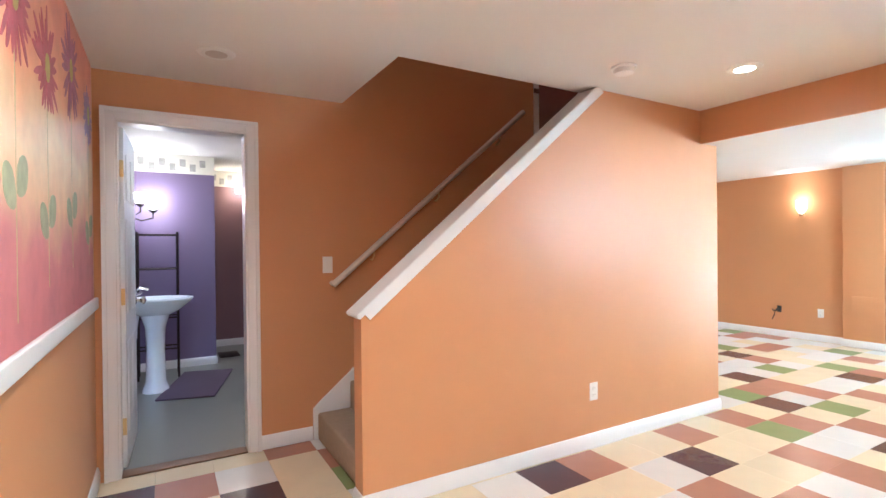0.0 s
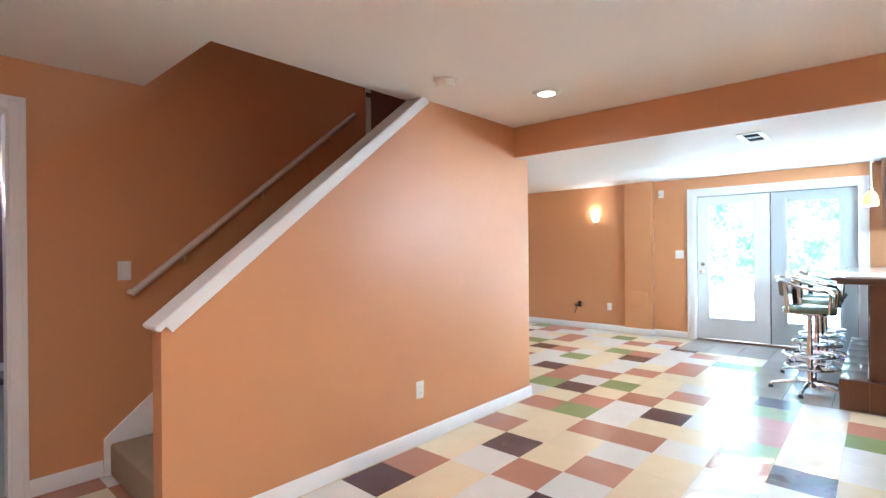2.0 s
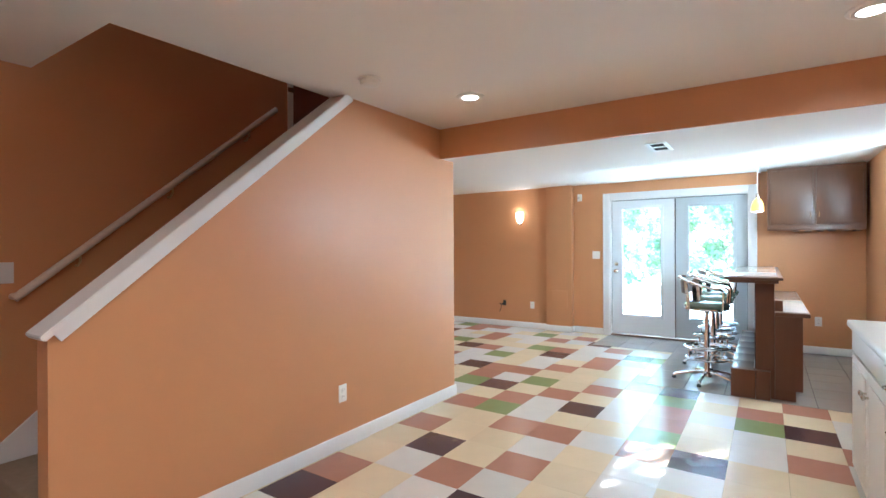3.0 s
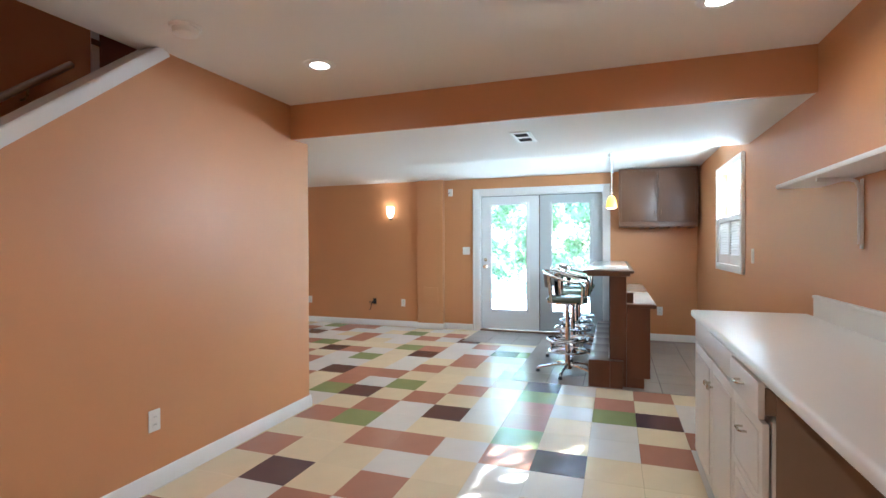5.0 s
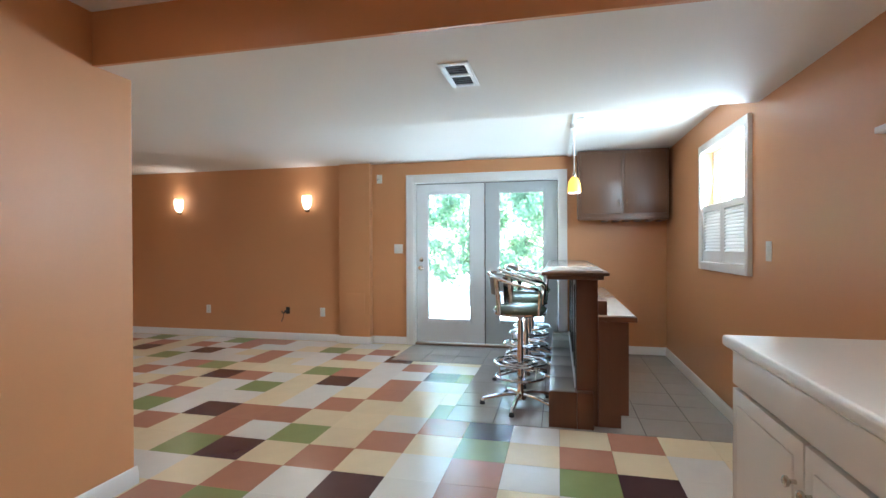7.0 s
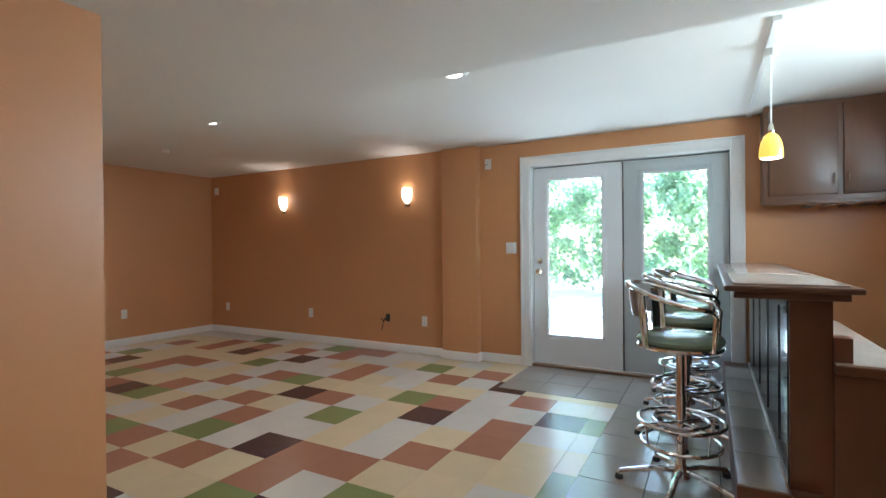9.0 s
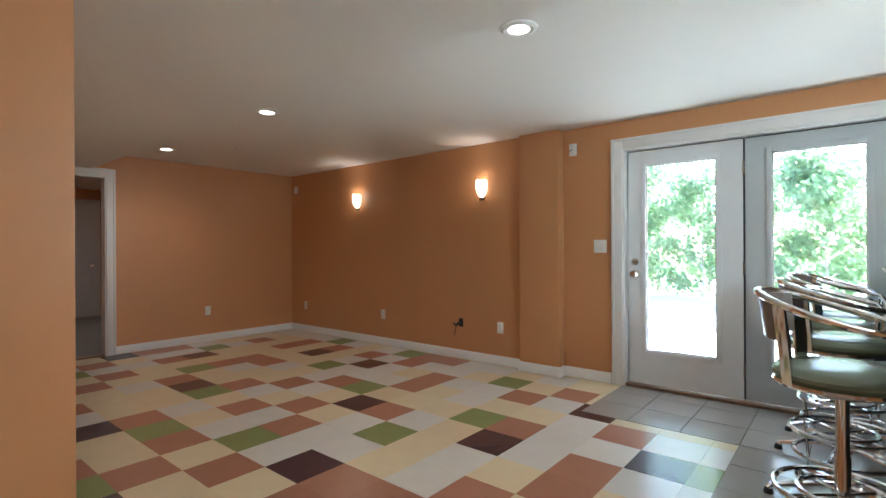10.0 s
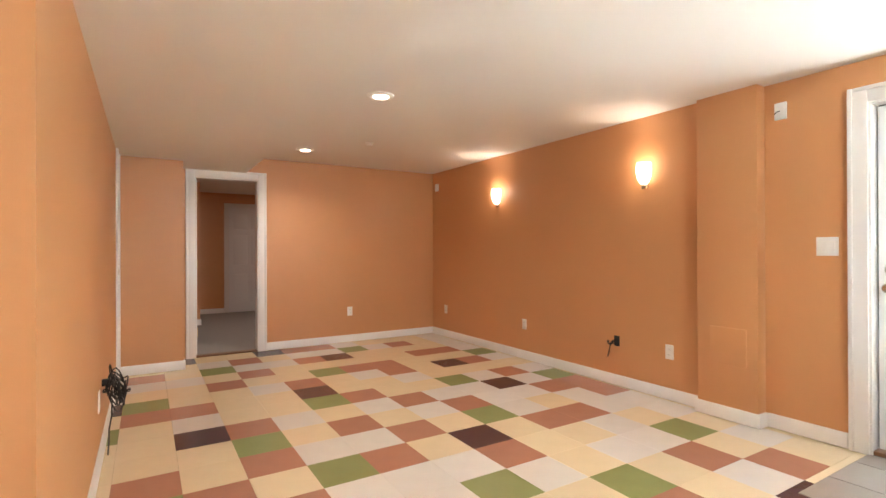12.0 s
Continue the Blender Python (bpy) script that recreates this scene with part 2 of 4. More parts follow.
# ---- mesh helpers ----
def box(bm, x0, y0, z0, x1, y1, z1, bevel=0.0, seg=2):
    fresh = [bm.verts.new(v) for v in ((x0, y0, z0), (x1, y0, z0), (x1, y1, z0), (x0, y1, z0), (x0, y0, z1), (x1, y0, z1), (x1, y1, z1), (x0, y1, z1))]
    faces = [bm.faces.new([fresh[k] for k in q]) for q in ((3, 2, 1, 0), (4, 5, 6, 7), (0, 1, 5, 4), (1, 2, 6, 5), (2, 3, 7, 6), (3, 0, 4, 7))]
    if bevel:
        edges = {e for f in faces for e in f.edges}
        bmesh.ops.bevel(bm, geom=list(edges), offset=bevel, segments=seg, profile=0.6, affect="EDGES")
    return bm


def prism(bm, outline, axis, a, b):
    """An outline of 2D points, extruded from a to b along axis (0: x, 1: y, 2: z)."""
    def put(p, d):
        return {0: (d, p[0], p[1]), 1: (p[0], d, p[1]), 2: (p[0], p[1], d)}[axis]
    lo = [bm.verts.new(put(p, a)) for p in outline]
    hi = [bm.verts.new(put(p, b)) for p in outline]
    bm.faces.new(lo)
    bm.faces.new(hi)
    n = len(outline)
    for k in range(n):
        bm.faces.new((lo[k], lo[(k + 1) % n], hi[(k + 1) % n], hi[k]))
    bmesh.ops.recalc_face_normals(bm, faces=bm.faces)
    return bm


def lathe(bm, profile, cx=0.0, cy=0.0, seg=24):
    """Profile of (radius, z), turned round the z axis at cx, cy."""
    rings = [[bm.verts.new((cx + r * math.cos(2 * math.pi * k / seg), cy + r * math.sin(2 * math.pi * k / seg), z)) for k in range(seg)] for r, z in profile]
    for a, b in zip(rings, rings[1:]):
        for k in range(seg):
            bm.faces.new((a[k], a[(k + 1) % seg], b[(k + 1) % seg], b[k]))
    bm.faces.new(rings[0][::-1])
    bm.faces.new(rings[-1])
    return bm


def tube(bm, points, radius, seg=10, closed=False):
    pts = [Vector(p) for p in points]
    n = len(pts)
    rings, side = [], None
    for k in range(n):
        d = (pts[(k + 1) % n] - pts[k - 1]) if closed else (pts[min(k + 1, n - 1)] - pts[max(k - 1, 0)])
        d.normalize()
        if side is None:
            side = d.orthogonal().normalized()
        side = (side - d * side.dot(d)).normalized()
        up = d.cross(side)
        rings.append([bm.verts.new(pts[k] + radius * (math.cos(2 * math.pi * q / seg) * side + math.sin(2 * math.pi * q / seg) * up)) for q in range(seg)])
    for a, b in (zip(rings, rings[1:] + rings[:1]) if closed else zip(rings, rings[1:])):
        for q in range(seg):
            bm.faces.new((a[q], a[(q + 1) % seg], b[(q + 1) % seg], b[q]))
    if not closed:
        bm.faces.new(rings[0][::-1])
        bm.faces.new(rings[-1])
    return bm


def ring_points(r, z, n=36, cx=0.0, cy=0.0):
    return [(cx + r * math.cos(2 * math.pi * k / n), cy + r * math.sin(2 * math.pi * k / n), z) for k in range(n)]


def smooth(me, angle=35):
    for p in me.polygons:
        p.use_smooth = True
    me.set_sharp_from_angle(angle=radians(angle))


def part(name, bm, mt, parent=None, label=""):
    me = bpy.data.meshes.new(name)
    bmesh.ops.recalc_face_normals(bm, faces=bm.faces)
    bm.to_mesh(me)
    bm.free()
    me.materials.append(mt)
    smooth(me)
    ob = new(name, me)
    if parent is not None:
        ob.parent = parent
    if label:
        ob["label"] = label
    return ob


def bx(*a, **k):
    return box(bmesh.new(), *a, **k)


def thing(name, label, category, at=(0, 0, 0), rz=0.0, group=""):
    ob = new(name)
    ob.empty_display_size = 0.05
    ob.matrix_world = pose(*at, 0, 0, rz)
    return tagged(ob, label, category, group)


def structure(name, bm, mt, label, category):
    return tagged(part(name, bm, mt), label, category, kind="structure")


# ---- the shell ----
XW, XE, XN = -0.285, 7.685, 7.650   # mural wall, door wall, its stretch past the pilaster
YS, YN = -0.87, 7.03             # window wall, far wall
YK, YB = 2.46, 3.54              # stair wall, bathroom wall
XC = 3.89                        # corner wall of the long room
ZF, ZS, ZR = 2.352, 2.10, 2.288   # ceilings: front room, soffit, long room

bm = bmesh.new()
box(bm, XW - 0.2, YS - 0.2, -0.25, XE + 0.12, YB + 0.05, -0.006)
box(bm, 3.6, YB + 0.05, -0.25, XE + 0.12, YN + 0.06, -0.006)
structure("floor", bm, slab_mat, "vinyl checker floor of coloured square tiles", "floor")

bm = bmesh.new()
box(bm, XW - 0.14, YS - 0.14, 0, XW, YB, 4.9)
structure("wall_west", bm, wall_paint, "orange painted wall below a flower mural", "wall")

WX0, WX1, WZ0, WZ1 = 5.26, 6.24, 1.10, 2.00     # window opening
bm = bmesh.new()
for a in ((XW - 0.14, YS - 0.14, 0, WX0, YS, 2.5), (WX1, YS - 0.14, 0, XE + 0.14, YS, 2.5), (WX0, YS - 0.14, 0, WX1, YS, WZ0), (WX0, YS - 0.14, WZ1, WX1, YS, 2.5)):
    box(bm, *a)
structure("wall_south", bm, wall_paint, "orange satin painted wall with a shuttered window", "wall")

DY0, DY1, DZ = 0.295, 2.085, 2.045               # glazed door opening
bm = bmesh.new()
for a in ((XE, YS, 0, XE + 0.16, DY0, 2.5), (XE, DY1, 0, XE + 0.16, YN + 0.12, 2.5), (XE, DY0, DZ, XE + 0.16, DY1, 2.5), (XN, 3.0, 0, XE, YN, 2.5)):
    box(bm, *a)
structure("wall_east", bm, wall_paint, "orange painted wall with glazed doors and sconces", "wall")
structure("pilaster", bx(7.580, 2.63, 0, XE - 0.001, 3.045, ZR, bevel=0.004), wall_paint, "shallow orange painted boxed-out column on the wall", "pilaster")
bm = bmesh.new()
box(bm, 7.572, 2.70, 0.39, 7.5805, 2.95, 0.645, 0.004)
tagged(part("access_panel", bm, wall_paint), "orange painted flat access panel low on the pilaster", "access panel")

NX0, NX1, NZ = 4.575, 5.262, 2.03                # dark doorway
bm = bmesh.new()
for a in ((4.44, YN, 0, NX0, YN + 0.12, 2.5), (NX1, YN, 0, XE, YN + 0.12, 2.5), (NX0, YN, NZ, NX1, YN + 0.12, 2.5)):
    box(bm, *a)
structure("wall_north", bm, wall_paint, "orange painted far wall with an open doorway", "wall")
bm = bmesh.new()
box(bm, XC, 6.50, 0, 4.44, 7.15, 2.5)
structure("wall_jog", bm, wall_paint, "orange painted wall jog beside the doorway", "wall")
bm = bmesh.new()
box(bm, XC - 0.11, YK + 0.11, 0, XC, 7.15, 2.5)
structure("wall_corner", bm, wall_paint, "orange painted side wall of the long room", "wall")

BX0, BX1, BZ = -0.185, 0.535, 2.08               # bathroom doorway
bm = bmesh.new()
for a in ((XW, YB, 0, BX0, YB + 0.12, 4.9), (BX1, YB, 0, 2.93, YB + 0.12, 4.9), (BX0, YB, BZ, BX1, YB + 0.12, 4.9), (2.93, YB, 0, 3.78, YB + 0.12, 2.2)):
    box(bm, *a)
structure("wall_bath", bm, wall_paint, "orange painted wall behind the stairs", "wall")

SL = 0.826                                      # slope of the stairs
def cap_z(x):
    return 1.026 + SL * (x - 0.943)
xt = 0.943 + (ZF - 1.026 + 0.01) / SL
bm = prism(bmesh.new(), [(0.90, 0), (XC, 0), (XC, ZF), (xt, ZF), (0.90, cap_z(0.90) - 0.01)], 1, YK, YK + 0.11)
structure("wall_stair", bm, wall_paint, "orange satin painted sloping stair wall", "wall")
bm = bmesh.new()
box(bm, 1.17, YK, ZF + 0.2, 5.2, YK + 0.11, 4.9)
box(bm, 3.78, YB, 2.6, 5.2, YB + 0.12, 4.9)
box(bm, 1.06, YK, ZF + 0.2, 1.17, YB, 4.9)
box(bm, 5.1, YK + 0.11, 2.6, 5.2, YB, 4.9)
box(bm, 3.79, YK + 0.11, 2.5, 5.1, YB + 0.12, 2.6)
box(bm, 3.78, YB, 2.5, 5.2, YB + 0.12, 2.6)
structure("wall_upper_stairwell", bm, wall_paint, "orange painted upper stairwell walls", "wall")
structure("ceiling_stairwell", bx(1.06, YK, 4.9, 5.2, YB + 0.12, 5.0), ceiling_paint, "white ceiling above the stairwell", "ceiling")

bm = bmesh.new()
box(bm, XW, YS, ZF, 3.69, YK, ZF + 0.2)
box(bm, XW, YK, ZF, 1.17, YB, ZF + 0.2)
box(bm, 1.17, YK, ZF, 3.69, YK + 0.11, ZF + 0.2)
structure("ceiling_front", bm, ceiling_paint, "off-white painted ceiling with a stair opening", "ceiling")
bm = prism(bmesh.new(), [(3.692, ZS), (5.115, ZS), (5.30, ZR), (5.30, 2.5), (3.692, 2.5)], 1, YS, YN)
structure("ceiling_soffit", bm, ceiling_paint, "white painted dropped soffit with a sloping edge", "ceiling")
structure("beam_face", bx(3.672, YS, ZS - 0.003, 3.692, YK, ZF), wall_paint, "orange painted face of the dropped soffit", "beam")
structure("ceiling_long_room", bx(5.30, YS, ZR, XE, YN, 2.5), ceiling_paint, "white painted ceiling of the long room", "ceiling")


# ---- trim ----
def baseboard(x0, y0, x1, y1, nx, ny, h=0.094):
    """A moulded board along a wall, from one end to the other, facing (nx, ny)."""
    prof = [(0, 0.004), (0.016, 0.004), (0.016, h - 0.03), (0.012, h - 0.02), (0.010, h - 0.008), (0.005, h), (0, h)]
    bm = bmesh.new()
    ends = [[bm.verts.new((x + nx * d, y + ny * d, z)) for d, z in prof] for x, y in ((x0, y0), (x1, y1))]
    bm.faces.new(ends[0])
    bm.faces.new(ends[1])
    for k in range(len(prof)):
        q = (k + 1) % len(prof)
        bm.faces.new((ends[0][k], ends[0][q], ends[1][q], ends[1][k]))
    return structure("baseboard", bm, white_trim, "white painted moulded baseboard", "baseboard")


for a in ((XW, YS + 0.016, XW, YB, 1, 0), (0.60, YB, 0.935, YB, 0, -1), (0.884, YK, XC + 0.016, YK, 0, -1), (0.90, YK, 0.90, YK + 0.11, -1, 0), (XC, YK, XC, 6.08, 1, 0),
          (XC + 0.02, 6.50, 4.456, 6.50, 0, -1), (4.44, 6.50, 4.44, YN, 1, 0), (5.345, YN, XN, YN, 0, -1), (XN, 3.061, XN, YN - 0.016, -1, 0), (7.580, 2.614, 7.580, 3.061, -1, 0),
          (7.580, 2.63, XE, 2.63, 0, -1), (7.580, 3.045, XN, 3.045, 0, 1), (XE, 2.18, XE, 2.614, -1, 0), (XE, YS, XE, 0.205, -1, 0), (3.80, YS, XE - 0.016, YS, 0, 1)):
    baseboard(*a)


def casing(name, axis, u0, u1, top, wall, out, width=0.085, deep=0.13):
    """Door casing and jamb round an opening from u0 to u1. axis 0: the opening runs along x, 1: along y. out: the side the casing faces."""
    def b(bm, ua, da, za, ub, db, zb, bev=0.0):
        d0, d1 = sorted((wall + out * da, wall + out * db))
        if axis == 0:
            box(bm, ua, d0, za, ub, d1, zb, bev)
        else:
            box(bm, d0, ua, za, d1, ub, zb, bev)
    top_ob = thing(name, "white painted moulded door casing round the doorway", "door casing")
    for nm, ua, ub, z0, z1 in (("side_casing", u0 - width, u0 + 0.006, 0, top + width), ("side_casing", u1 - 0.006, u1 + width, 0, top + width), ("head_casing", u0 + 0.006, u1 - 0.006, top - 0.006, top + width)):
        bm = bmesh.new()
        b(bm, ua, 0, z0, ub, 0.016, z1, 0.004)
        if nm == "side_casing":
            s = ua if ua < u0 else ub - 0.024
            b(bm, s, 0.016, z0, s + 0.024, 0.026, z1, 0.005)
        else:
            b(bm, ua - 0.06, 0.016, z1 - 0.024, ub + 0.06, 0.0255, z1 - 0.001, 0.005)
        part(nm, bm, white_trim, top_ob)
    for ua, ub, z0, z1 in ((u0, u0 + 0.018, 0, top), (u1 - 0.018, u1, 0, top), (u0 + 0.018, u1 - 0.018, top - 0.018, top)):
        bm = bmesh.new()
        b(bm, ua, -deep, z0, ub, 0.002, z1)
        part("jamb", bm, white_trim, top_ob)
    top_ob["kind"] = "structure"
    return top_ob


casing("door_casing", 0, BX0, BX1, BZ, YB, -1, width=0.065)
casing("door_casing", 0, NX0, NX1, NZ, YN, -1)
casing("door_casing", 1, DY0, DY1, DZ, XE, -1, 0.088, 0.17)

# ---- stairs ----
stairs = thing("staircase", "beige carpeted staircase between painted walls", "staircase")
RISE, RUN, SX = 0.19, 0.230, 0.985
for k in range(12):
    part("step", bx(SX + k * RUN - 0.02, YK + 0.112, max(0, (k - 1) * RISE), SX + (k + 1) * RUN + 0.02, YB - 0.022, (k + 1) * RISE, bevel=0.022, seg=3), carpet, stairs)
x0 = 0.94
bm = prism(bmesh.new(), [(x0, 0), (x0 + 0.03, 0), (x0 + 2.8, SL * 2.77), (x0 + 2.8, SL * 2.8 + 0.225), (x0 + 0.03, 0.245), (x0, 0.215)], 1, YB - 0.018, YB - 0.001)
part("skirt_board", bm, white_trim, stairs, "white painted sloping skirt board")

cap = thing("stair_wall_cap", "white painted sloping wooden cap on the stair wall", "wall cap")
ux, uz = 1 / math.hypot(1, SL), SL / math.hypot(1, SL)
def slope_board(ya, yb, lo, hi, xa, xb):
    """A board along the slope: offsets lo and hi at right angles to it."""
    pts = []
    for x, o in ((xa, lo), (xb, lo), (xb, hi), (xa, hi)):
        pts.append((x - uz * o, cap_z(x) + ux * o))
    return prism(bmesh.new(), pts, 1, ya, yb)
bm = slope_board(YK - 0.032, YK + 0.142, -0.006, 0.022, 0.880, 2.66)
bmesh.ops.bevel(bm, geom=list(bm.edges), offset=0.005, segments=2, affect="EDGES")
part("cap_board", bm, white_trim, cap)
part("apron", slope_board(YK - 0.014, YK - 0.001, -0.048, -0.006, 0.912, 2.57), white_trim, cap)

rail = thing("handrail", "pale wooden handrail on small brackets along the stair wall", "handrail")
r0, r1 = Vector((1.072, YB - 0.065, 1.066)), Vector((2.762, YB - 0.065, 2.476))
rd = (r1 - r0).normalized()
part("rail", tube(bmesh.new(), [r0, r0 + rd * 0.02, r1 - rd * 0.02, r1], 0.022, 12), wood_rail, rail)
part("rail_return", tube(bmesh.new(), [r0 + rd * 0.015, (r0.x + 0.01, YB - 0.002, r0.z + 0.01)], 0.018, 10), wood_rail, rail)
for f in (0.18, 0.5, 0.85):
    p = r0 + (r1 - r0) * f
    bm = tube(bmesh.new(), [(p.x, p.y, p.z - 0.02), (p.x, p.y, p.z - 0.06), (p.x, YB - 0.03, p.z - 0.085), (p.x, YB - 0.002, p.z - 0.085)], 0.007, 8)
    part("bracket", bm, brass, rail)

landing = thing("upper_hall_trim", "white painted corner post beside a dark upper hall", "corner trim")
part("post", bx(2.93, YB - 0.012, 2.205, 2.985, YB + 0.05, 4.88, bevel=0.004), white_trim, landing)
part("rail_block", bx(2.925, YB - 0.02, 2.68, 2.99, YB - 0.012, 2.72, bevel=0.003), wood_dark, landing)
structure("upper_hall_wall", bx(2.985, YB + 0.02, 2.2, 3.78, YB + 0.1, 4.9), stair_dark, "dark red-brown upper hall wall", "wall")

# ---- glazed doors ----
def glazed_leaf(name, y0, y1, x, g0, g1, label, hardware, paint):
    ob = thing(name, label, "door")
    z0, z1, gz0, gz1 = 0.030, DZ - 0.027, 0.315, 1.895
    bm = bmesh.new()
    for a in ((y0, g0 - 0.03, z0, z1), (g1 + 0.03, y1, z0, z1), (g0 - 0.03, g1 + 0.03, z0, gz0 - 0.03), (g0 - 0.03, g1 + 0.03, gz1 + 0.03, z1)):
        box(bm, x, a[0], a[2], x + 0.044, a[1], a[3])
    part("leaf", bm, paint, ob)
    bm = bmesh.new()
    for a in ((g0 - 0.034, g0 + 0.004, gz0 - 0.034, gz1 + 0.034), (g1 - 0.004, g1 + 0.034, gz0 - 0.034, gz1 + 0.034), (g0 + 0.004, g1 - 0.004, gz0 - 0.034, gz0 + 0.004), (g0 + 0.004, g1 - 0.004, gz1 - 0.004, gz1 + 0.034)):
        box(bm, x - 0.012, a[0], a[2], x + 0.05, a[1], a[3], bevel=0.006)
    part("glazing_frame", bm, paint, ob)
    bm = bmesh.new()
    for a in ((g0 + 0.0045, g0 + 0.012, gz0 + 0.0045, gz1 - 0.0045), (g1 - 0.012, g1 - 0.0045, gz0 + 0.0045, gz1 - 0.0045), (g0 + 0.012, g1 - 0.012, gz0 + 0.0045, gz0 + 0.012), (g0 + 0.012, g1 - 0.012, gz1 - 0.012, gz1 - 0.0045)):
        box(bm, x + 0.004, a[0], a[2], x + 0.0175, a[1], a[3])
    part("glazing_bead", bm, glazing_tan, ob, "tan glazing bead round the glass")
    bm = bmesh.new()
    for a in ((y0 - 0.006, y0 - 0.0005, z0, z1), (y1 + 0.0005, y1 + 0.006, z0, z1), (y0, y1, z1 + 0.0005, z1 + 0.008)):
        box(bm, x + 0.014, a[0], a[2], x + 0.04, a[1], a[3])
    part("weatherstrip", bm, rubber, ob, "dark rubber weatherstrip round the edge")
    g = part("pane", bx(x + 0.018, g0, gz0, x + 0.024, g1, gz1), pane_glass, ob)
    g.visible_shadow = False
    if hardware:
        for z, big in ((0.965, True), (1.07, False)):
            bm = bmesh.new()
            prof = [(0.032, 0), (0.032, 0.008), (0.012, 0.012), (0.012, 0.03), (0.028, 0.042), (0.031, 0.056), (0.024, 0.07), (0.001, 0.074)] if big else [(0.030, 0), (0.030, 0.012), (0.022, 0.018), (0.001, 0.02)]
            lathe(bm, prof, seg=20)
            bmesh.ops.transform(bm, matrix=pose(x, y1 - 0.06, z, 0, -90, 0), verts=bm.verts)
            part("door_knob" if big else "deadbolt", bm, nickel, ob)
    return ob


glazed_leaf("door_1", 1.196, DY1 - 0.026, XE + 0.075, 1.372, 1.912, "white glazed patio door with knob and deadbolt", True, door_white)
glazed_leaf("door_2", DY0 + 0.025, 1.182, XE + 0.085, 0.475, 1.015, "greyish white glazed fixed patio door panel", False, door_grey)
hinges = thing("door_hinges", "steel hinges between the two patio doors", "hinge")
for z in (0.25, 1.03, 1.80):
    part("hinge", lathe(bmesh.new(), [(0.007, z - 0.05), (0.007, z + 0.05)], XE + 0.068, 1.190, 10), nickel, hinges)
structure("door_mullion", bx(XE + 0.131, 1.165, 0.024, XE + 0.155, 1.215, DZ - 0.018), door_white, "white post between the patio doors", "door post")
structure("threshold", bx(XE + 0.01, DY0, 0.002, XE + 0.19, DY1, 0.024, bevel=0.004), threshold_wood, "worn oak threshold under the patio doors", "threshold")

# ---- shuttered window ----
win = thing("window_1", "white framed window with louvred shutters on its lower half", "window")
win["kind"] = "structure"
bm = bmesh.new()
for a in ((WX0 - 0.06, WX0 + 0.005, WZ0 - 0.06, WZ1 + 0.06), (WX1 - 0.005, WX1 + 0.06, WZ0 - 0.06, WZ1 + 0.06), (WX0 + 0.005, WX1 - 0.005, WZ0 - 0.06, WZ0 + 0.005), (WX0 + 0.005, WX1 - 0.005, WZ1 - 0.005, WZ1 + 0.06)):
    box(bm, a[0], YS, a[2], a[1], YS + 0.03, a[3], bevel=0.005)
part("window_casing", bm, white_trim, win)
bm = bmesh.new()
for a in ((WX0, WX0 + 0.04, WZ0, WZ1), (WX1 - 0.04, WX1, WZ0, WZ1), (WX0 + 0.04, WX1 - 0.04, WZ0, WZ0 + 0.04), (WX0 + 0.04, WX1 - 0.04, WZ1 - 0.04, WZ1), (WX0 + 0.04, WX1 - 0.04, 1.53, 1.57)):
    box(bm, a[0], YS - 0.11, a[2], a[1], YS - 0.07, a[3])
part("sash", bm, white_trim, win)
for z0, z1 in ((WZ0 + 0.04, 1.53), (1.57, WZ1 - 0.04)):
    g = part("pane", bx(WX0 + 0.04, YS - 0.093, z0, WX1 - 0.04, YS - 0.088, z1), pane_glass, win)
    g.visible_shadow = False
WXM = (WX0 + WX1) / 2
for x0, x1 in ((WX0 + 0.006, WXM - 0.002), (WXM + 0.002, WX1 - 0.006)):
    sh = part("shutter", bmesh.new(), white_trim, win, "white louvred café shutter")
    bm = bmesh.new()
    za, zb = WZ0 + 0.006, 1.555
    for a in ((x0, x0 + 0.045, za, zb), (x1 - 0.045, x1, za, zb), (x0 + 0.045, x1 - 0.045, za, za + 0.085), (x0 + 0.045, x1 - 0.045, zb - 0.05, zb)):
        box(bm, a[0], YS - 0.012, a[2], a[1], YS + 0.012, a[3], bevel=0.003)
    bm.to_mesh(sh.data)
    bm.free()
    n = 13
    for k in range(n):
        z = za + 0.085 + (zb - za - 0.135) * (k + 0.5) / n
        bm = bx(x0 + 0.046, -0.019, -0.003, x1 - 0.046, 0.019, 0.003, bevel=0.002)
        bmesh.ops.transform(bm, matrix=pose(0, YS, z, -52, 0, 0), verts=bm.verts)
        part("louvre", bm, white_trim, sh)

# ---- base cabinets and worktop ----
CF = -0.315                       # cabinet fronts
def panel_front(parent, name, x0, x1, z0, z1, y=CF, raised=True, proud=0.0):
    ob = part(name, bx(x0, y - 0.002 + proud, z0, x1, y + 0.018 + proud, z1, bevel=0.004), cabinet_cream, parent)
    if raised:
        bm = bx(x0 + 0.05, y + 0.016 + proud, z0 + 0.05, x1 - 0.05, y + 0.024 + proud, z1 - 0.05, bevel=0.007)
        part("raised_panel", bm, cabinet_cream, ob)
    return ob


def knob(parent, x, y, z):
    bm = lathe(bmesh.new(), [(0.006, 0), (0.006, 0.014), (0.014, 0.02), (0.015, 0.027), (0.008, 0.032), (0.001, 0.033)], seg=14)
    bmesh.ops.transform(bm, matrix=pose(x, y, z, -90, 0, 0), verts=bm.verts)
    part("knob", bm, nickel, parent)


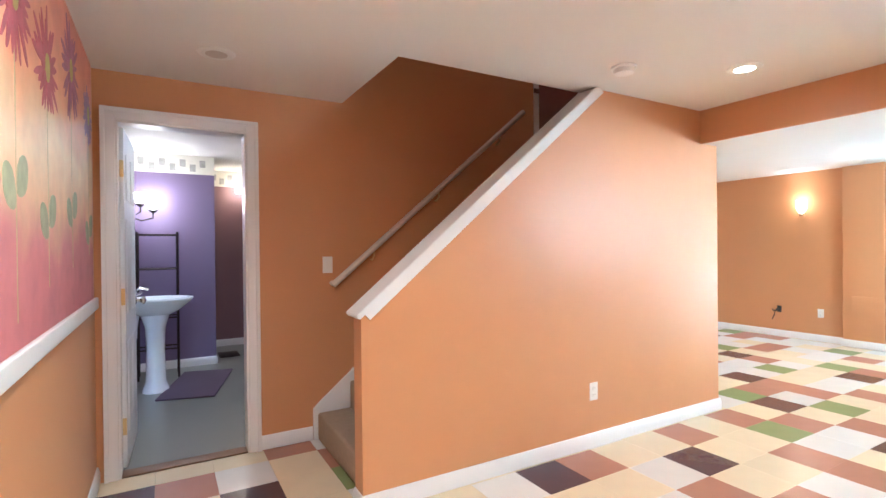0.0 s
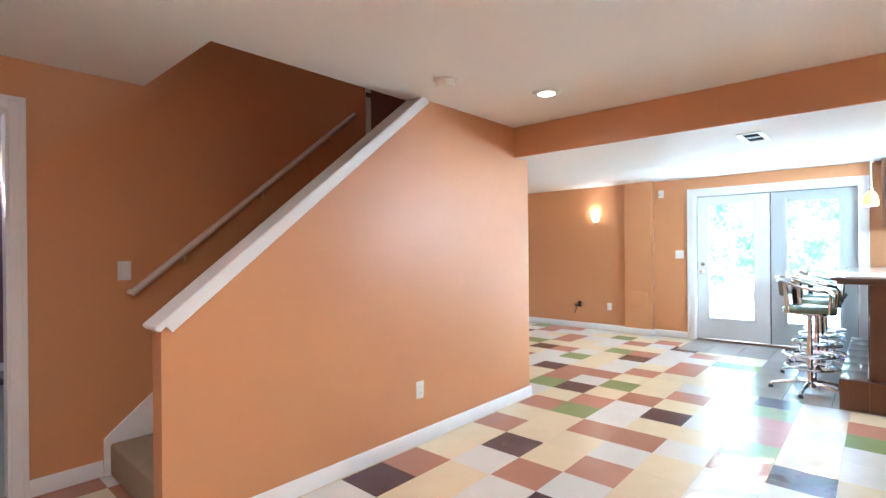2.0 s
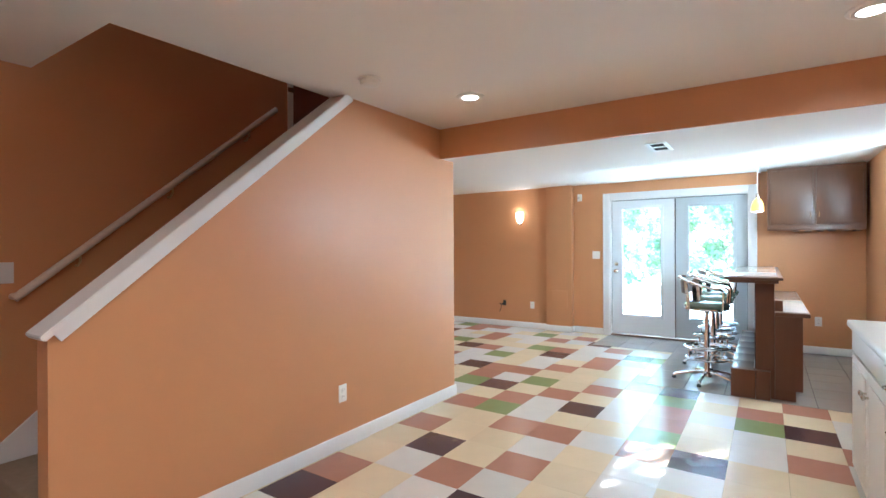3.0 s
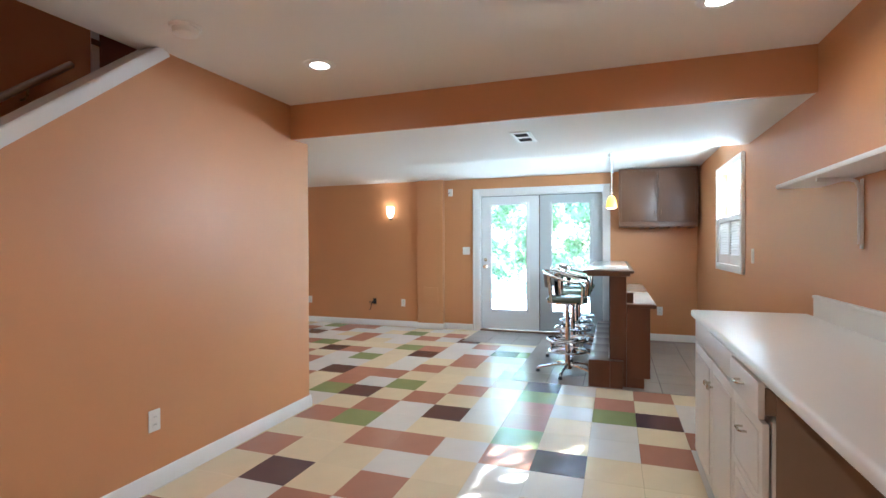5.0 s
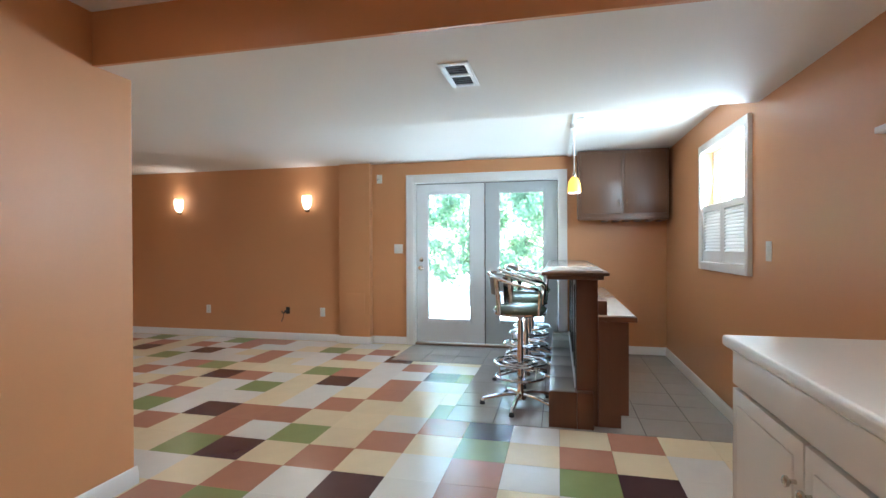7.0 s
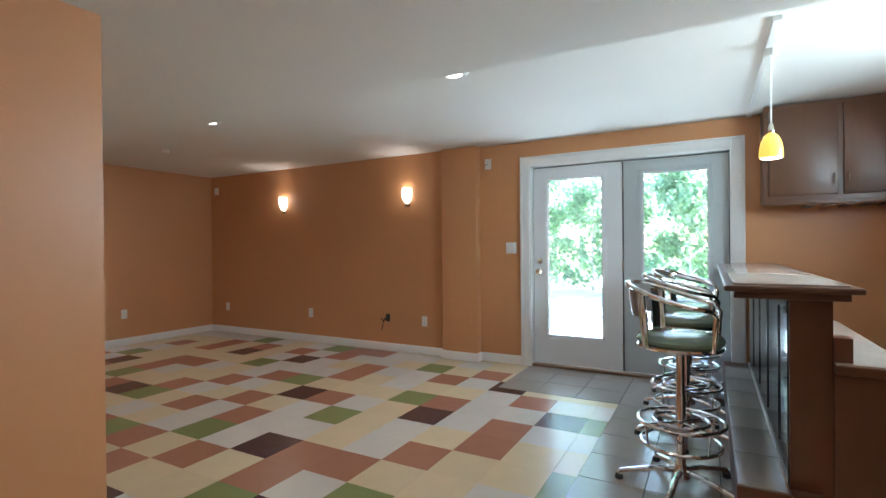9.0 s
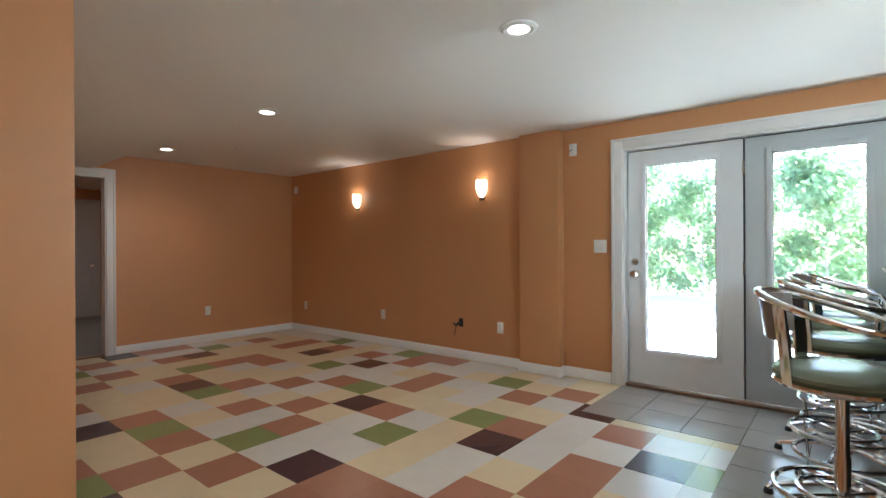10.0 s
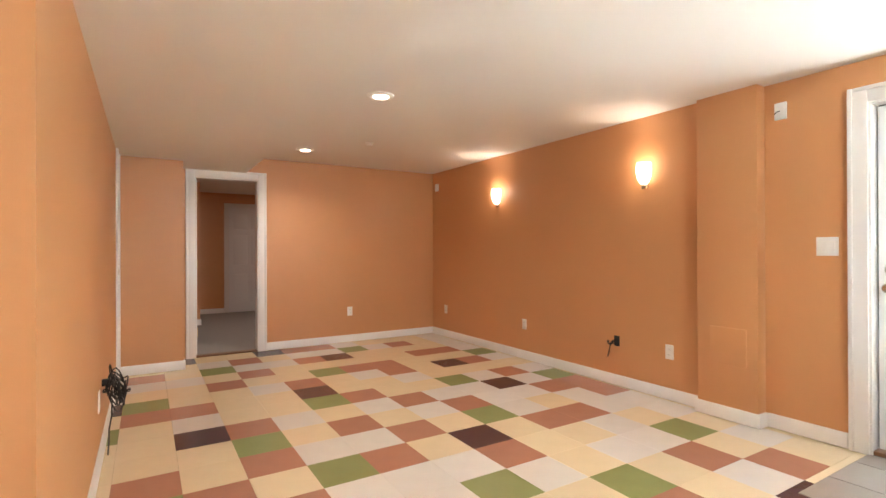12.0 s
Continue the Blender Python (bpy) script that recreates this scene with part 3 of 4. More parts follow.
cab = thing("base_cabinet", "cream painted base cabinet with two raised-panel doors", "cabinet")
part("body", bx(2.74, YS + 0.02, 0.09, 3.74, CF - 0.003, 0.862), cabinet_cream, cab)
part("toe_kick", bx(2.74, YS + 0.02, 0.0, 3.74, CF - 0.06, 0.09), cabinet_cream, cab)
panel_front(cab, "false_drawer_front", 2.745, 3.735, 0.742, 0.858, raised=False)
for x0, x1, kx in ((3.218, 3.735, 3.255), (2.745, 3.208, 3.172)):
    d = panel_front(cab, "door", x0, x1, 0.10, 0.728)
    knob(d, kx, CF + 0.018, 0.612)

cab2 = thing("drawer_cabinet", "cream cabinet of three drawers, the top one slightly open", "cabinet")
part("body", bx(2.335, YS + 0.02, 0.09, 2.735, CF - 0.003, 0.735), cabinet_cream, cab2)
part("back_rail", bx(2.335, YS + 0.02, 0.735, 2.735, CF - 0.30, 0.862), cabinet_cream, cab2)
part("toe_kick", bx(2.335, YS + 0.02, 0.0, 2.735, CF - 0.06, 0.09), cabinet_cream, cab2)
# thin side board, brown where the body is cream
part("side_panel", bx(2.327, YS + 0.02, 0.0, 2.3345, CF - 0.012, 0.862), brown_board, cab2, "brown cabinet side board")
for z0, z1, zp, out in ((0.742, 0.858, 0.808, 0.018), (0.452, 0.728, 0.640, 0.006), (0.10, 0.438, 0.330, 0.0)):
    dr = panel_front(cab2, "drawer", 2.338, 2.735, z0, z1, raised=False, proud=out)
    if z1 < 0.8:
        part("raised_panel", bx(2.375, CF + 0.016 + out, z0 + 0.037, 2.698, CF + 0.022 + out, z1 - 0.037, bevel=0.006), cabinet_cream, dr)
    else:
        part("drawer_side", bx(2.352, CF - 0.25, 0.752, 2.366, CF + 0.027, 0.835), brown_board, dr, "bare wood drawer side")
    pr = 0.018 + out + (0.004 if z1 < 0.8 else 0)
    bm = tube(bmesh.new(), [(2.512, CF + pr - 0.001, zp), (2.512, CF + pr + 0.018, zp), (2.520, CF + pr + 0.024, zp), (2.562, CF + pr + 0.024, zp), (2.570, CF + pr + 0.018, zp), (2.570, CF + pr - 0.001, zp)], 0.0042, 8)
    part("pull", bm, nickel, dr)
side = thing("desk_end_panel", "cream painted end panel under the worktop", "panel")
part("end_panel", bx(0.95, YS + 0.02, 0.0, 0.99, CF - 0.01, 0.862), cabinet_cream, side)
top = thing("worktop", "white laminate worktop with rounded front edge and upstand", "worktop")
part("slab", bx(0.94, YS + 0.002, 0.864, 3.80, CF + 0.035, 0.905, bevel=0.014, seg=3), laminate, top)
bm = bx(0.94, YS + 0.002, 0.906, 3.66, YS + 0.024, 1.005, bevel=0.006)
box(bm, 0.94, YS + 0.002, 1.005, 3.66, YS + 0.03, 1.022, bevel=0.006)
part("upstand", bm, laminate, top)

shelf = thing("wall_shelf", "white painted wall shelf on a curved metal bracket", "shelf")
part("board", bx(1.2, YS + 0.002, 1.585, 3.62, YS + 0.205, 1.607, bevel=0.006), white_trim, shelf)
for bxx in (3.17, 1.75):
    bm = tube(bmesh.new(), [(bxx, YS + 0.17, 1.577), (bxx, YS + 0.05, 1.575), (bxx, YS + 0.022, 1.562), (bxx, YS + 0.010, 1.53), (bxx, YS + 0.010, 1.29)], 0.009, 8)
    box(bm, bxx - 0.014, YS + 0.001, 1.27, bxx + 0.014, YS + 0.006, 1.575, bevel=0.002)
    part("bracket", bm, white_trim, shelf)

# ---- wall cabinet over the bar ----
wc = thing("wall_cabinet", "dark stained wooden wall cabinet with two doors", "cabinet")
CX0, CY0, CY1, CZ0, CZ1 = 7.385, -0.835, 0.098, 1.515, 2.275
part("body", bx(CX0 + 0.02, CY0, CZ0 + 0.03, XE - 0.002, CY1, CZ1), wood_dark, wc)
bm = bmesh.new()
for a in ((CY0, CY1, CZ0 + 0.03, CZ0 + 0.085), (CY0, CY1, CZ1 - 0.05, CZ1), (CY0, CY0 + 0.045, CZ0 + 0.085, CZ1 - 0.05), (CY1 - 0.045, CY1, CZ0 + 0.085, CZ1 - 0.05), (-0.39, -0.345, CZ0 + 0.085, CZ1 - 0.05)):
    box(bm, CX0, a[0], a[2], CX0 + 0.02, a[1], a[3])
part("face_frame", bm, wood_dark, wc)
for y0, y1, ky in ((-0.352, 0.068, -0.325), (-0.805, -0.383, -0.41)):
    d = part("door", bx(CX0 - 0.018, y0, CZ0 + 0.07, CX0 - 0.001, y1, CZ1 - 0.035, bevel=0.006), wood_dark, wc)
    part("handle", tube(bmesh.new(), [(CX0 - 0.018, ky, 1.66), (CX0 - 0.036, ky, 1.67), (CX0 - 0.036, ky, 1.73), (CX0 - 0.018, ky, 1.74)], 0.0038, 8), nickel, d)
part("bottom_rail", bx(CX0 - 0.004, CY0, CZ0, CX0 + 0.012, CY1, CZ0 + 0.032, bevel=0.003), wood_dark, wc)
for k in range(6):
    y = -0.80 + k * 0.115
    part("stemware_slat", bx(CX0 - 0.002, y, CZ0 - 0.012, CX0 + 0.25, y + 0.06, CZ0 - 0.0005, bevel=0.003), threshold_wood, wc)

# ---- bar ----
bar = thing("bar_counter", "dark wooden home bar with raised top and foot step", "bar")
BX, BE = 5.27, 7.60
part("riser", bx(BX, 0.048, 0.0, BE, 0.188, 1.03, bevel=0.003), wood_bar, bar)
part("back_cabinet", bx(BX - 0.005, -0.15, 0.09, BE, 0.0475, 0.724, bevel=0.003), wood_bar, bar)
part("toe_kick", bx(BX - 0.003, -0.10, 0.0, BE, 0.0475, 0.09), wood_bar, bar)
part("plinth_return", bx(BX - 0.012, -0.01, 0.766, BX + 0.07, 0.0475, 0.86, bevel=0.003), wood_bar, bar)
part("lower_top_edge", bx(BX - 0.04, -0.20, 0.7245, BE, 0.0475, 0.757, bevel=0.004), wood_bar, bar)
part("lower_top", bx(BX - 0.03, -0.19, 0.7575, BE, 0.0475, 0.766, bevel=0.003), bar_top_mat, bar, "pale stone lower worktop")
part("top_moulding", bx(BX - 0.15, 0.02, 1.012, BE + 0.02, 0.385, 1.040, bevel=0.006), wood_dark, bar)
part("top_edge", bx(BX - 0.19, -0.012, 1.0405, BE + 0.02, 0.418, 1.064, bevel=0.009, seg=3), wood_dark, bar, "moulded dark wood edge")
part("bar_top", bx(BX - 0.15, 0.025, 1.0635, BE, 0.382, 1.072, bevel=0.003), bar_top_mat, bar, "pale polished bar top")
part("foot_step", bx(BX - 0.075, 0.1885, 0.0, BE, 0.375, 0.245, bevel=0.004), wood_bar, bar)
part("step_end", bx(BX - 0.075, 0.08, 0.0, BX - 0.004, 0.188, 0.245, bevel=0.004), wood_bar, bar)
for k in range(6):
    a = BX - 0.07 + k * 0.366
    part("step_tile", bx(a, 0.20, 0.2455, a + 0.36, 0.37, 0.252, bevel=0.002), ceramic, bar)
part("front_panel", bx(BX + 0.02, 0.1885, 0.252, BE - 0.02, 0.194, 1.010), panel_black, bar, "black gloss front panel")
for k in range(4):
    a = BX + 0.28 + k * 0.50
    part("groove_strip", bx(a, 0.194, 0.34, a + 0.013, 0.199, 0.95, bevel=0.002), rubber, bar)
part("panel_sill", bx(BX + 0.02, 0.1945, 0.252, BE - 0.02, 0.202, 0.262, bevel=0.002), laminate, bar)

# ---- bar stools ----
def bar_stool(at, rz):
    ob = thing("bar_stool", "chrome swivel bar stool with padded green vinyl seat", "bar stool", at, rz, "stools at the bar")
    bm = lathe(bmesh.new(), [(0.045, 0.04), (0.045, 0.075), (0.03, 0.10), (0.024, 0.12), (0.024, 0.46), (0.020, 0.47), (0.020, 0.672), (0.05, 0.685), (0.05, 0.6995)], seg=18)
    part("column", bm, chrome, ob)
    for k in range(5):
        a = 2 * math.pi * k / 5 + radians(104)
        c, s = math.cos(a), math.sin(a)
        leg = part("leg", tube(bmesh.new(), [(0.03 * c, 0.03 * s, 0.082), (0.12 * c, 0.12 * s, 0.078), (0.24 * c, 0.24 * s, 0.052), (0.285 * c, 0.285 * s, 0.042), (0.295 * c, 0.295 * s, 0.028)], 0.016, 10), chrome, ob)
        part("glide", lathe(bmesh.new(), [(0.020, 0.0), (0.022, 0.008), (0.018, 0.026), (0.010, 0.034)], 0.295 * c, 0.295 * s, 12), rubber, leg)
    for r, z in ((0.200, 0.335), (0.128, 0.335), (0.185, 0.225)):
        part("foot_ring", tube(bmesh.new(), ring_points(r, z), 0.010, 8, True), chrome, ob)
    for k in range(4):
        a = math.pi / 4 + math.pi / 2 * k
        c, s = math.cos(a), math.sin(a)
        part("ring_spoke", tube(bmesh.new(), [(0.022 * c, 0.022 * s, 0.33), (0.128 * c, 0.128 * s, 0.333), (0.2 * c, 0.2 * s, 0.333), (0.186 * c, 0.186 * s, 0.226)], 0.006, 8), chrome, ob)
    part("seat_pan", lathe(bmesh.new(), [(0.17, 0.700), (0.197, 0.706), (0.202, 0.714), (0.199, 0.724), (0.17, 0.726)], seg=32), chrome, ob)
    part("seat", lathe(bmesh.new(), [(0.188, 0.7245), (0.203, 0.738), (0.204, 0.752), (0.190, 0.768), (0.15, 0.779), (0.08, 0.783), (0.001, 0.783)], seg=36), seat_green, ob)
    # hoop: highest behind, falling a little along the arms, then bent down to the seat's front
    pts = [(0.206 * math.cos(radians(-50)), 0.206 * math.sin(radians(-50)), 0.715)]
    for k in range(29):
        a = radians(-50 + 280 * k / 28)
        back = 0.5 + 0.5 * math.sin(a)
        z = 0.905 + 0.125 * back ** 1.5 - (0.03 if k in (0, 28) else 0.0)
        r = 0.218 + 0.030 * back
        pts.append((r * math.cos(a), r * math.sin(a), z))
    pts.append((0.206 * math.cos(radians(230)), 0.206 * math.sin(radians(230)), 0.715))
    part("arm_hoop", tube(bmesh.new(), pts, 0.0125, 10), chrome, ob)

    def band(name, a0, a1, r_in, r_out, z0, z1, lean, mt, n=12):
        """A curved plate round the seat from angle a0 to a1, leaning outward by lean."""
        bm = bmesh.new()
        cols = []
        for k in range(n + 1):
            a = radians(a0 + (a1 - a0) * k / n)
            cols.append([bm.verts.new((r * math.cos(a), r * math.sin(a), z)) for r, z in ((r_in, z0), ((r_in + r_out) / 2 - 0.012 + lean / 2, (z0 + z1) / 2), (r_in + lean, z1), (r_out + lean, z1), (r_out, z0))])
        for p, q in zip(cols, cols[1:]):
            for m in range(5):
                bm.faces.new((p[m], p[(m + 1) % 5], q[(m + 1) % 5], q[m]))
        bm.faces.new(cols[0])
        bm.faces.new(cols[-1])
        return part(name, bm, mt, ob)

    band("backrest", 48, 132, 0.205, 0.226, 0.865, 1.012, 0.018, back_grey)
    for a in (41, 139):
        band("back_post", a - 6, a + 6, 0.200, 0.207, 0.716, 1.005, 0.036, chrome, 3)
    return ob


first = bar_stool((5.63, 0.60, 0), -4)
for x, y, r in ((6.36, 0.605, 5), (6.95, 0.61, -9), (7.38, 0.60, 2)):
    copy_thing(first, pose(x, y, 0, 0, 0, r))

# ---- lamps and ceiling fixtures ----
def downlight(x, y, z, lit):
    ob = thing("recessed_light", "white trimmed recessed ceiling light, " + ("switched on" if lit else "switched off"), "recessed light", (x, y, z), 0, "recessed ceiling lights")
    bm = lathe(bmesh.new(), [(0.070, -0.010), (0.074, -0.012), (0.092, -0.006), (0.095, -0.0005)], seg=32)
    part("trim_ring", bm, plastic_white, ob)
    part("lamp_face", lathe(bmesh.new(), [(0.068, -0.0085), (0.05, -0.0105), (0.001, -0.0108)][::-1], seg=28), bulb_lit if lit else bulb_off, ob)


for x, y, z in LIT[:5]:
    downlight(x, y, z, True)
downlight(0.31, 2.975, ZF, False)

def detector(x, y, z):
    ob = thing("smoke_detector", "round white plastic smoke detector on the ceiling", "smoke detector", (x, y, z))
    part("base", lathe(bmesh.new(), [(0.07, -0.014), (0.072, -0.012), (0.072, -0.0005)], seg=28), plastic_white, ob)
    part("cover", lathe(bmesh.new(), [(0.001, -0.045), (0.035, -0.045), (0.055, -0.038), (0.06, -0.014)], seg=28), plastic_white, ob)


detector(2.383, 2.10, ZF)
tagged(part("ceiling_sprinkler", lathe(bmesh.new(), [(0.001, ZR - 0.03), (0.03, ZR - 0.028), (0.04, ZR - 0.006), (0.045, ZR - 0.0005)], 6.06, 5.58, 20), plastic_white), "small round white sensor on the ceiling", "sensor")

def sconce(y):
    ob = thing("wall_sconce", "lit frosted glass half-bowl wall sconce", "wall sconce", (XN, y, 1.83), 0, "sconces on the long wall")
    bm = bmesh.new()
    rows = []
    for k in range(9):
        z = -0.105 + 0.18 * k / 8
        w = 0.064 * (max(0.03, 1 - ((5.5 - k) / 5.7) ** 2) ** 0.5 if k < 5.5 else 1 - 0.012 * (k - 5) ** 2)
        rows.append([bm.verts.new((-w * 1.25 * math.sin(math.pi * q / 12) - 0.004, w * math.cos(math.pi * q / 12), z)) for q in range(13)])
    for a, b in zip(rows, rows[1:]):
        for q in range(12):
            bm.faces.new((a[q], a[q + 1], b[q + 1], b[q]))
    bmesh.ops.solidify(bm, geom=bm.faces[:], thickness=0.004)
    part("glass_bowl", bm, sconce_glass, ob).visible_shadow = False
    part("back_plate", bx(-0.008, -0.035, -0.135, -0.0005, 0.035, 0.06, bevel=0.003), nickel, ob)
    part("finial", lathe(bmesh.new(), [(0.001, -0.128), (0.012, -0.124), (0.018, -0.108), (0.010, -0.098)], -0.02, 0, 14), nickel, ob)


for y in (3.53, 5.51):
    sconce(y)

pend = thing("pendant_light", "amber glass pendant lamp hanging over the bar", "pendant light", (5.98, 0.18, -0.015))
part("cord", tube(bmesh.new(), [(0, 0, 1.85), (0, 0, 2.235)], 0.0045, 8), plastic_white, pend)
part("socket", lathe(bmesh.new(), [(0.012, 1.815), (0.016, 1.83), (0.012, 1.86), (0.005, 1.875)], seg=16), nickel, pend)
bm = lathe(bmesh.new(), [(0.055, 1.69), (0.0555, 1.71), (0.053, 1.745), (0.046, 1.778), (0.032, 1.806), (0.013, 1.823)], seg=28)
part("shade", bm, amber_glass, pend, "glowing amber glass shade").visible_shadow = False
part("bulb", lathe(bmesh.new(), [(0.001, 1.684), (0.036, 1.685), (0.049, 1.6885)], seg=24), bulb_lit, pend, "bright bulb in the open shade").visible_shadow = False
part("track_head", lathe(bmesh.new(), [(0.03, 2.222), (0.034, 2.245), (0.03, 2.262)], seg=18), plastic_white, pend)
track = thing("track_rail", "white lighting track across the ceiling", "track light")
part("rail", bx(5.65, 0.162, ZR - 0.022, 7.63, 0.199, ZR - 0.0005, bevel=0.003), plastic_white, track)
part("power_feed", bx(5.93, 0.10, ZR - 0.014, 6.0, 0.162, ZR - 0.0005, bevel=0.003), plastic_white, track)

vent = thing("ceiling_vent", "white louvred ceiling air vent", "air vent", (4.213, 0.79, ZS))
bm = bmesh.new()
for a in ((-0.172, -0.074, 0.172, -0.048), (-0.172, 0.048, 0.172, 0.074), (-0.172, -0.048, -0.140, 0.048), (0.140, -0.048, 0.172, 0.048), (-0.016, -0.048, 0.016, 0.048)):
    box(bm, a[0], a[1], -0.008, a[2], a[3], -0.0005, bevel=0.002)
part("rim", bm, plastic_white, vent)
# flat black sheet stands in for the shaded duct behind the slats
part("duct_shade", bx(-0.140, -0.048, -0.002, 0.140, 0.048, -0.0006), rubber, vent)
for k in range(8):
    x = -0.125 + k * 0.029 if k < 4 else 0.033 + (k - 4) * 0.029
    part("slat", bx(x, -0.0475, -0.006, x + 0.0025, 0.0475, -0.0022), iron, vent)


# ---- outlets, switches and small wall fittings ----
def plate(kind, x, y, z, facing, wide=0.07, tall=0.115, label="", dark=None):
    """A wall plate at the wall's face. facing: degrees of its outward normal round z."""
    names = {"outlet": "white plastic wall outlet with two sockets", "switch": "white plastic wall switch plate"}
    ob = thing("wall_" + kind, label or names[kind], kind, (x, y, z), facing)
    part("cover", bx(0.0005, -wide / 2, -tall / 2, 0.006, wide / 2, tall / 2, bevel=0.002), plastic_white, ob)
    if kind == "outlet":
        for dz in (-0.021, 0.021):
            s = part("socket", bx(0.006, -0.015, dz - 0.014, 0.0085, 0.015, dz + 0.014, bevel=0.001), plastic_white, ob)
            part("slot", bx(0.0086, -0.007, dz - 0.004, 0.009, -0.005, dz + 0.006), rubber, s)
            part("slot", bx(0.0086, 0.005, dz - 0.004, 0.009, 0.007, dz + 0.006), rubber, s)
    else:
        n = 2 if wide > 0.1 else 1
        for k in range(n):
            yy = (k - (n - 1) / 2) * 0.046
            part("toggle", bx(0.006, yy - 0.016, -0.033, 0.010, yy + 0.016, 0.033, bevel=0.0015), plastic_white, ob)
    return ob


plate("outlet", 2.495, YK, 0.365, -90)
plate("switch", 1.053, YB, 1.205, -90)
for y in (3.315, 5.045, 6.675):
    plate("outlet", XN, y, 0.38, 180)
plate("outlet", 6.39, YN, 0.40, -90)
plate("outlet", XE, -0.42, 0.40, 180)
plate("switch", XE, 2.279, 1.206, 180, 0.115)
plate("switch", 4.955, YS, 1.20, 90)
plate("outlet", XC, 4.25, 0.36, 0)
al = thing("alarm_sensor", "small white sensor with a cable high on the wall", "sensor", (XE, 2.53, 2.096))
part("cover", bx(-0.018, -0.035, -0.055, -0.0005, 0.035, 0.055, bevel=0.004), plastic_white, al)
part("cable", tube(bmesh.new(), [(-0.019, 0.0, 0.0), (-0.03, 0.015, -0.005), (-0.026, 0.03, -0.02)], 0.003, 6), rubber, al)
al2 = thing("alarm_sensor", "small white sensor high in the corner", "sensor", (XN, 6.89, 2.075))
part("cover", bx(-0.03, -0.03, -0.05, -0.0005, 0.03, 0.05, bevel=0.005), plastic_white, al2)

hole = thing("cable_outlet", "open wall box with loose black cables hanging out", "cable", (XN, 3.82, 0.39))
part("wall_box", bx(-0.004, -0.028, -0.045, -0.0005, 0.028, 0.045), rubber, hole)
for k in range(4):
    r = random.Random(k)
    pts = [(-0.004, 0.01, 0.01 * k - 0.01)]
    for q in range(1, 8):
        pts.append((-0.02 - 0.03 * math.sin(q * 0.45), 0.012 * q + r.uniform(-0.01, 0.01), 0.02 * math.sin(q * 0.8 + k) - (0.02 * q if k < 2 else 0.004 * q)))
    part("cable", tube(bmesh.new(), pts, 0.004, 6), rubber, hole)

coil = thing("cable_bundle", "tangled bundle of black cables hanging on the wall", "cable", (XC, 4.50, 0.37))
for k in range(9):
    r = random.Random(40 + k)
    ph, w, h = r.uniform(0, 6.28), r.uniform(0.015, 0.075), r.uniform(0.04, 0.13)
    pts = [(0.075 + w * math.cos(a + ph * 0.2), 0.05 * math.sin(a + ph) + 0.02 * math.sin(3 * a), h * math.sin(a + 0.6 * math.sin(ph)) + 0.025 * math.cos(3 * a + ph) + 0.02 * math.cos(ph)) for a in (2 * math.pi * q / 22 for q in range(22))]
    part("loop", tube(bmesh.new(), pts, 0.0042, 6, True), rubber, coil)
part("tail", tube(bmesh.new(), [(0.05, 0.0, -0.08), (0.05, -0.03, -0.16), (0.04, -0.08, -0.22), (0.04, -0.12, -0.29), (0.035, -0.10, -0.365)], 0.0045, 6), rubber, coil)
part("plug_pin", bx(0.0005, -0.03, 0.02, 0.06, 0.0, 0.06, bevel=0.004), rubber, coil)

dj = thing("door_edge_trim", "white painted door casing at the end of the side wall", "door casing")
dj["kind"] = "structure"
part("side_casing", bx(XC + 0.0005, 6.10, 0, XC + 0.02, 6.20, ZS - 0.001, bevel=0.004), white_trim, dj)
part("side_casing", bx(XC + 0.0005, 6.40, 0, XC + 0.02, 6.4995, ZS - 0.001, bevel=0.004), white_trim, dj)
part("leaf", bx(XC + 0.0005, 6.201, 0, XC + 0.008, 6.399, ZS - 0.001), white_trim, dj)
part("strike", bx(XC + 0.02, 6.13, 0.98, XC + 0.0215, 6.16, 1.04), nickel, dj)

# ---- mural on the west wall ----
structure("chair_rail", bx(XW + 0.0005, YS + 0.02, 0.992, XW + 0.020, YB - 0.001, 1.058, bevel=0.008, seg=3), white_trim, "white moulded chair rail below the mural", "chair rail")
mural = thing("wall_mural", "painted mural of tall daisies on rose and cream", "mural")
part("painted_field", bx(XW + 0.0005, YS + 0.02, 1.058, XW + 0.003, 3.475, ZF - 0.001), mural_paint, mural)


def flat_shape(bm, outline, lift=0.0):
    """A thin painted shape on the mural, from (y, z) points."""
    prism(bm, outline, 0, XW + 0.003, XW + 0.0042 + lift)


def petal(cy, cz, ang, r0, r1, w):
    pts = []
    for k in range(14):
        a = 2 * math.pi * k / 14
        u = (r0 + r1) / 2 - math.cos(a) * (r1 - r0) / 2
        f = (u - r0) / (r1 - r0)
        v = w * math.sin(a) * (0.55 + 0.9 * f - 0.75 * f * f)
        pts.append((cy + u * math.cos(ang) - v * math.sin(ang), cz + u * math.sin(ang) + v * math.cos(ang)))
    return pts


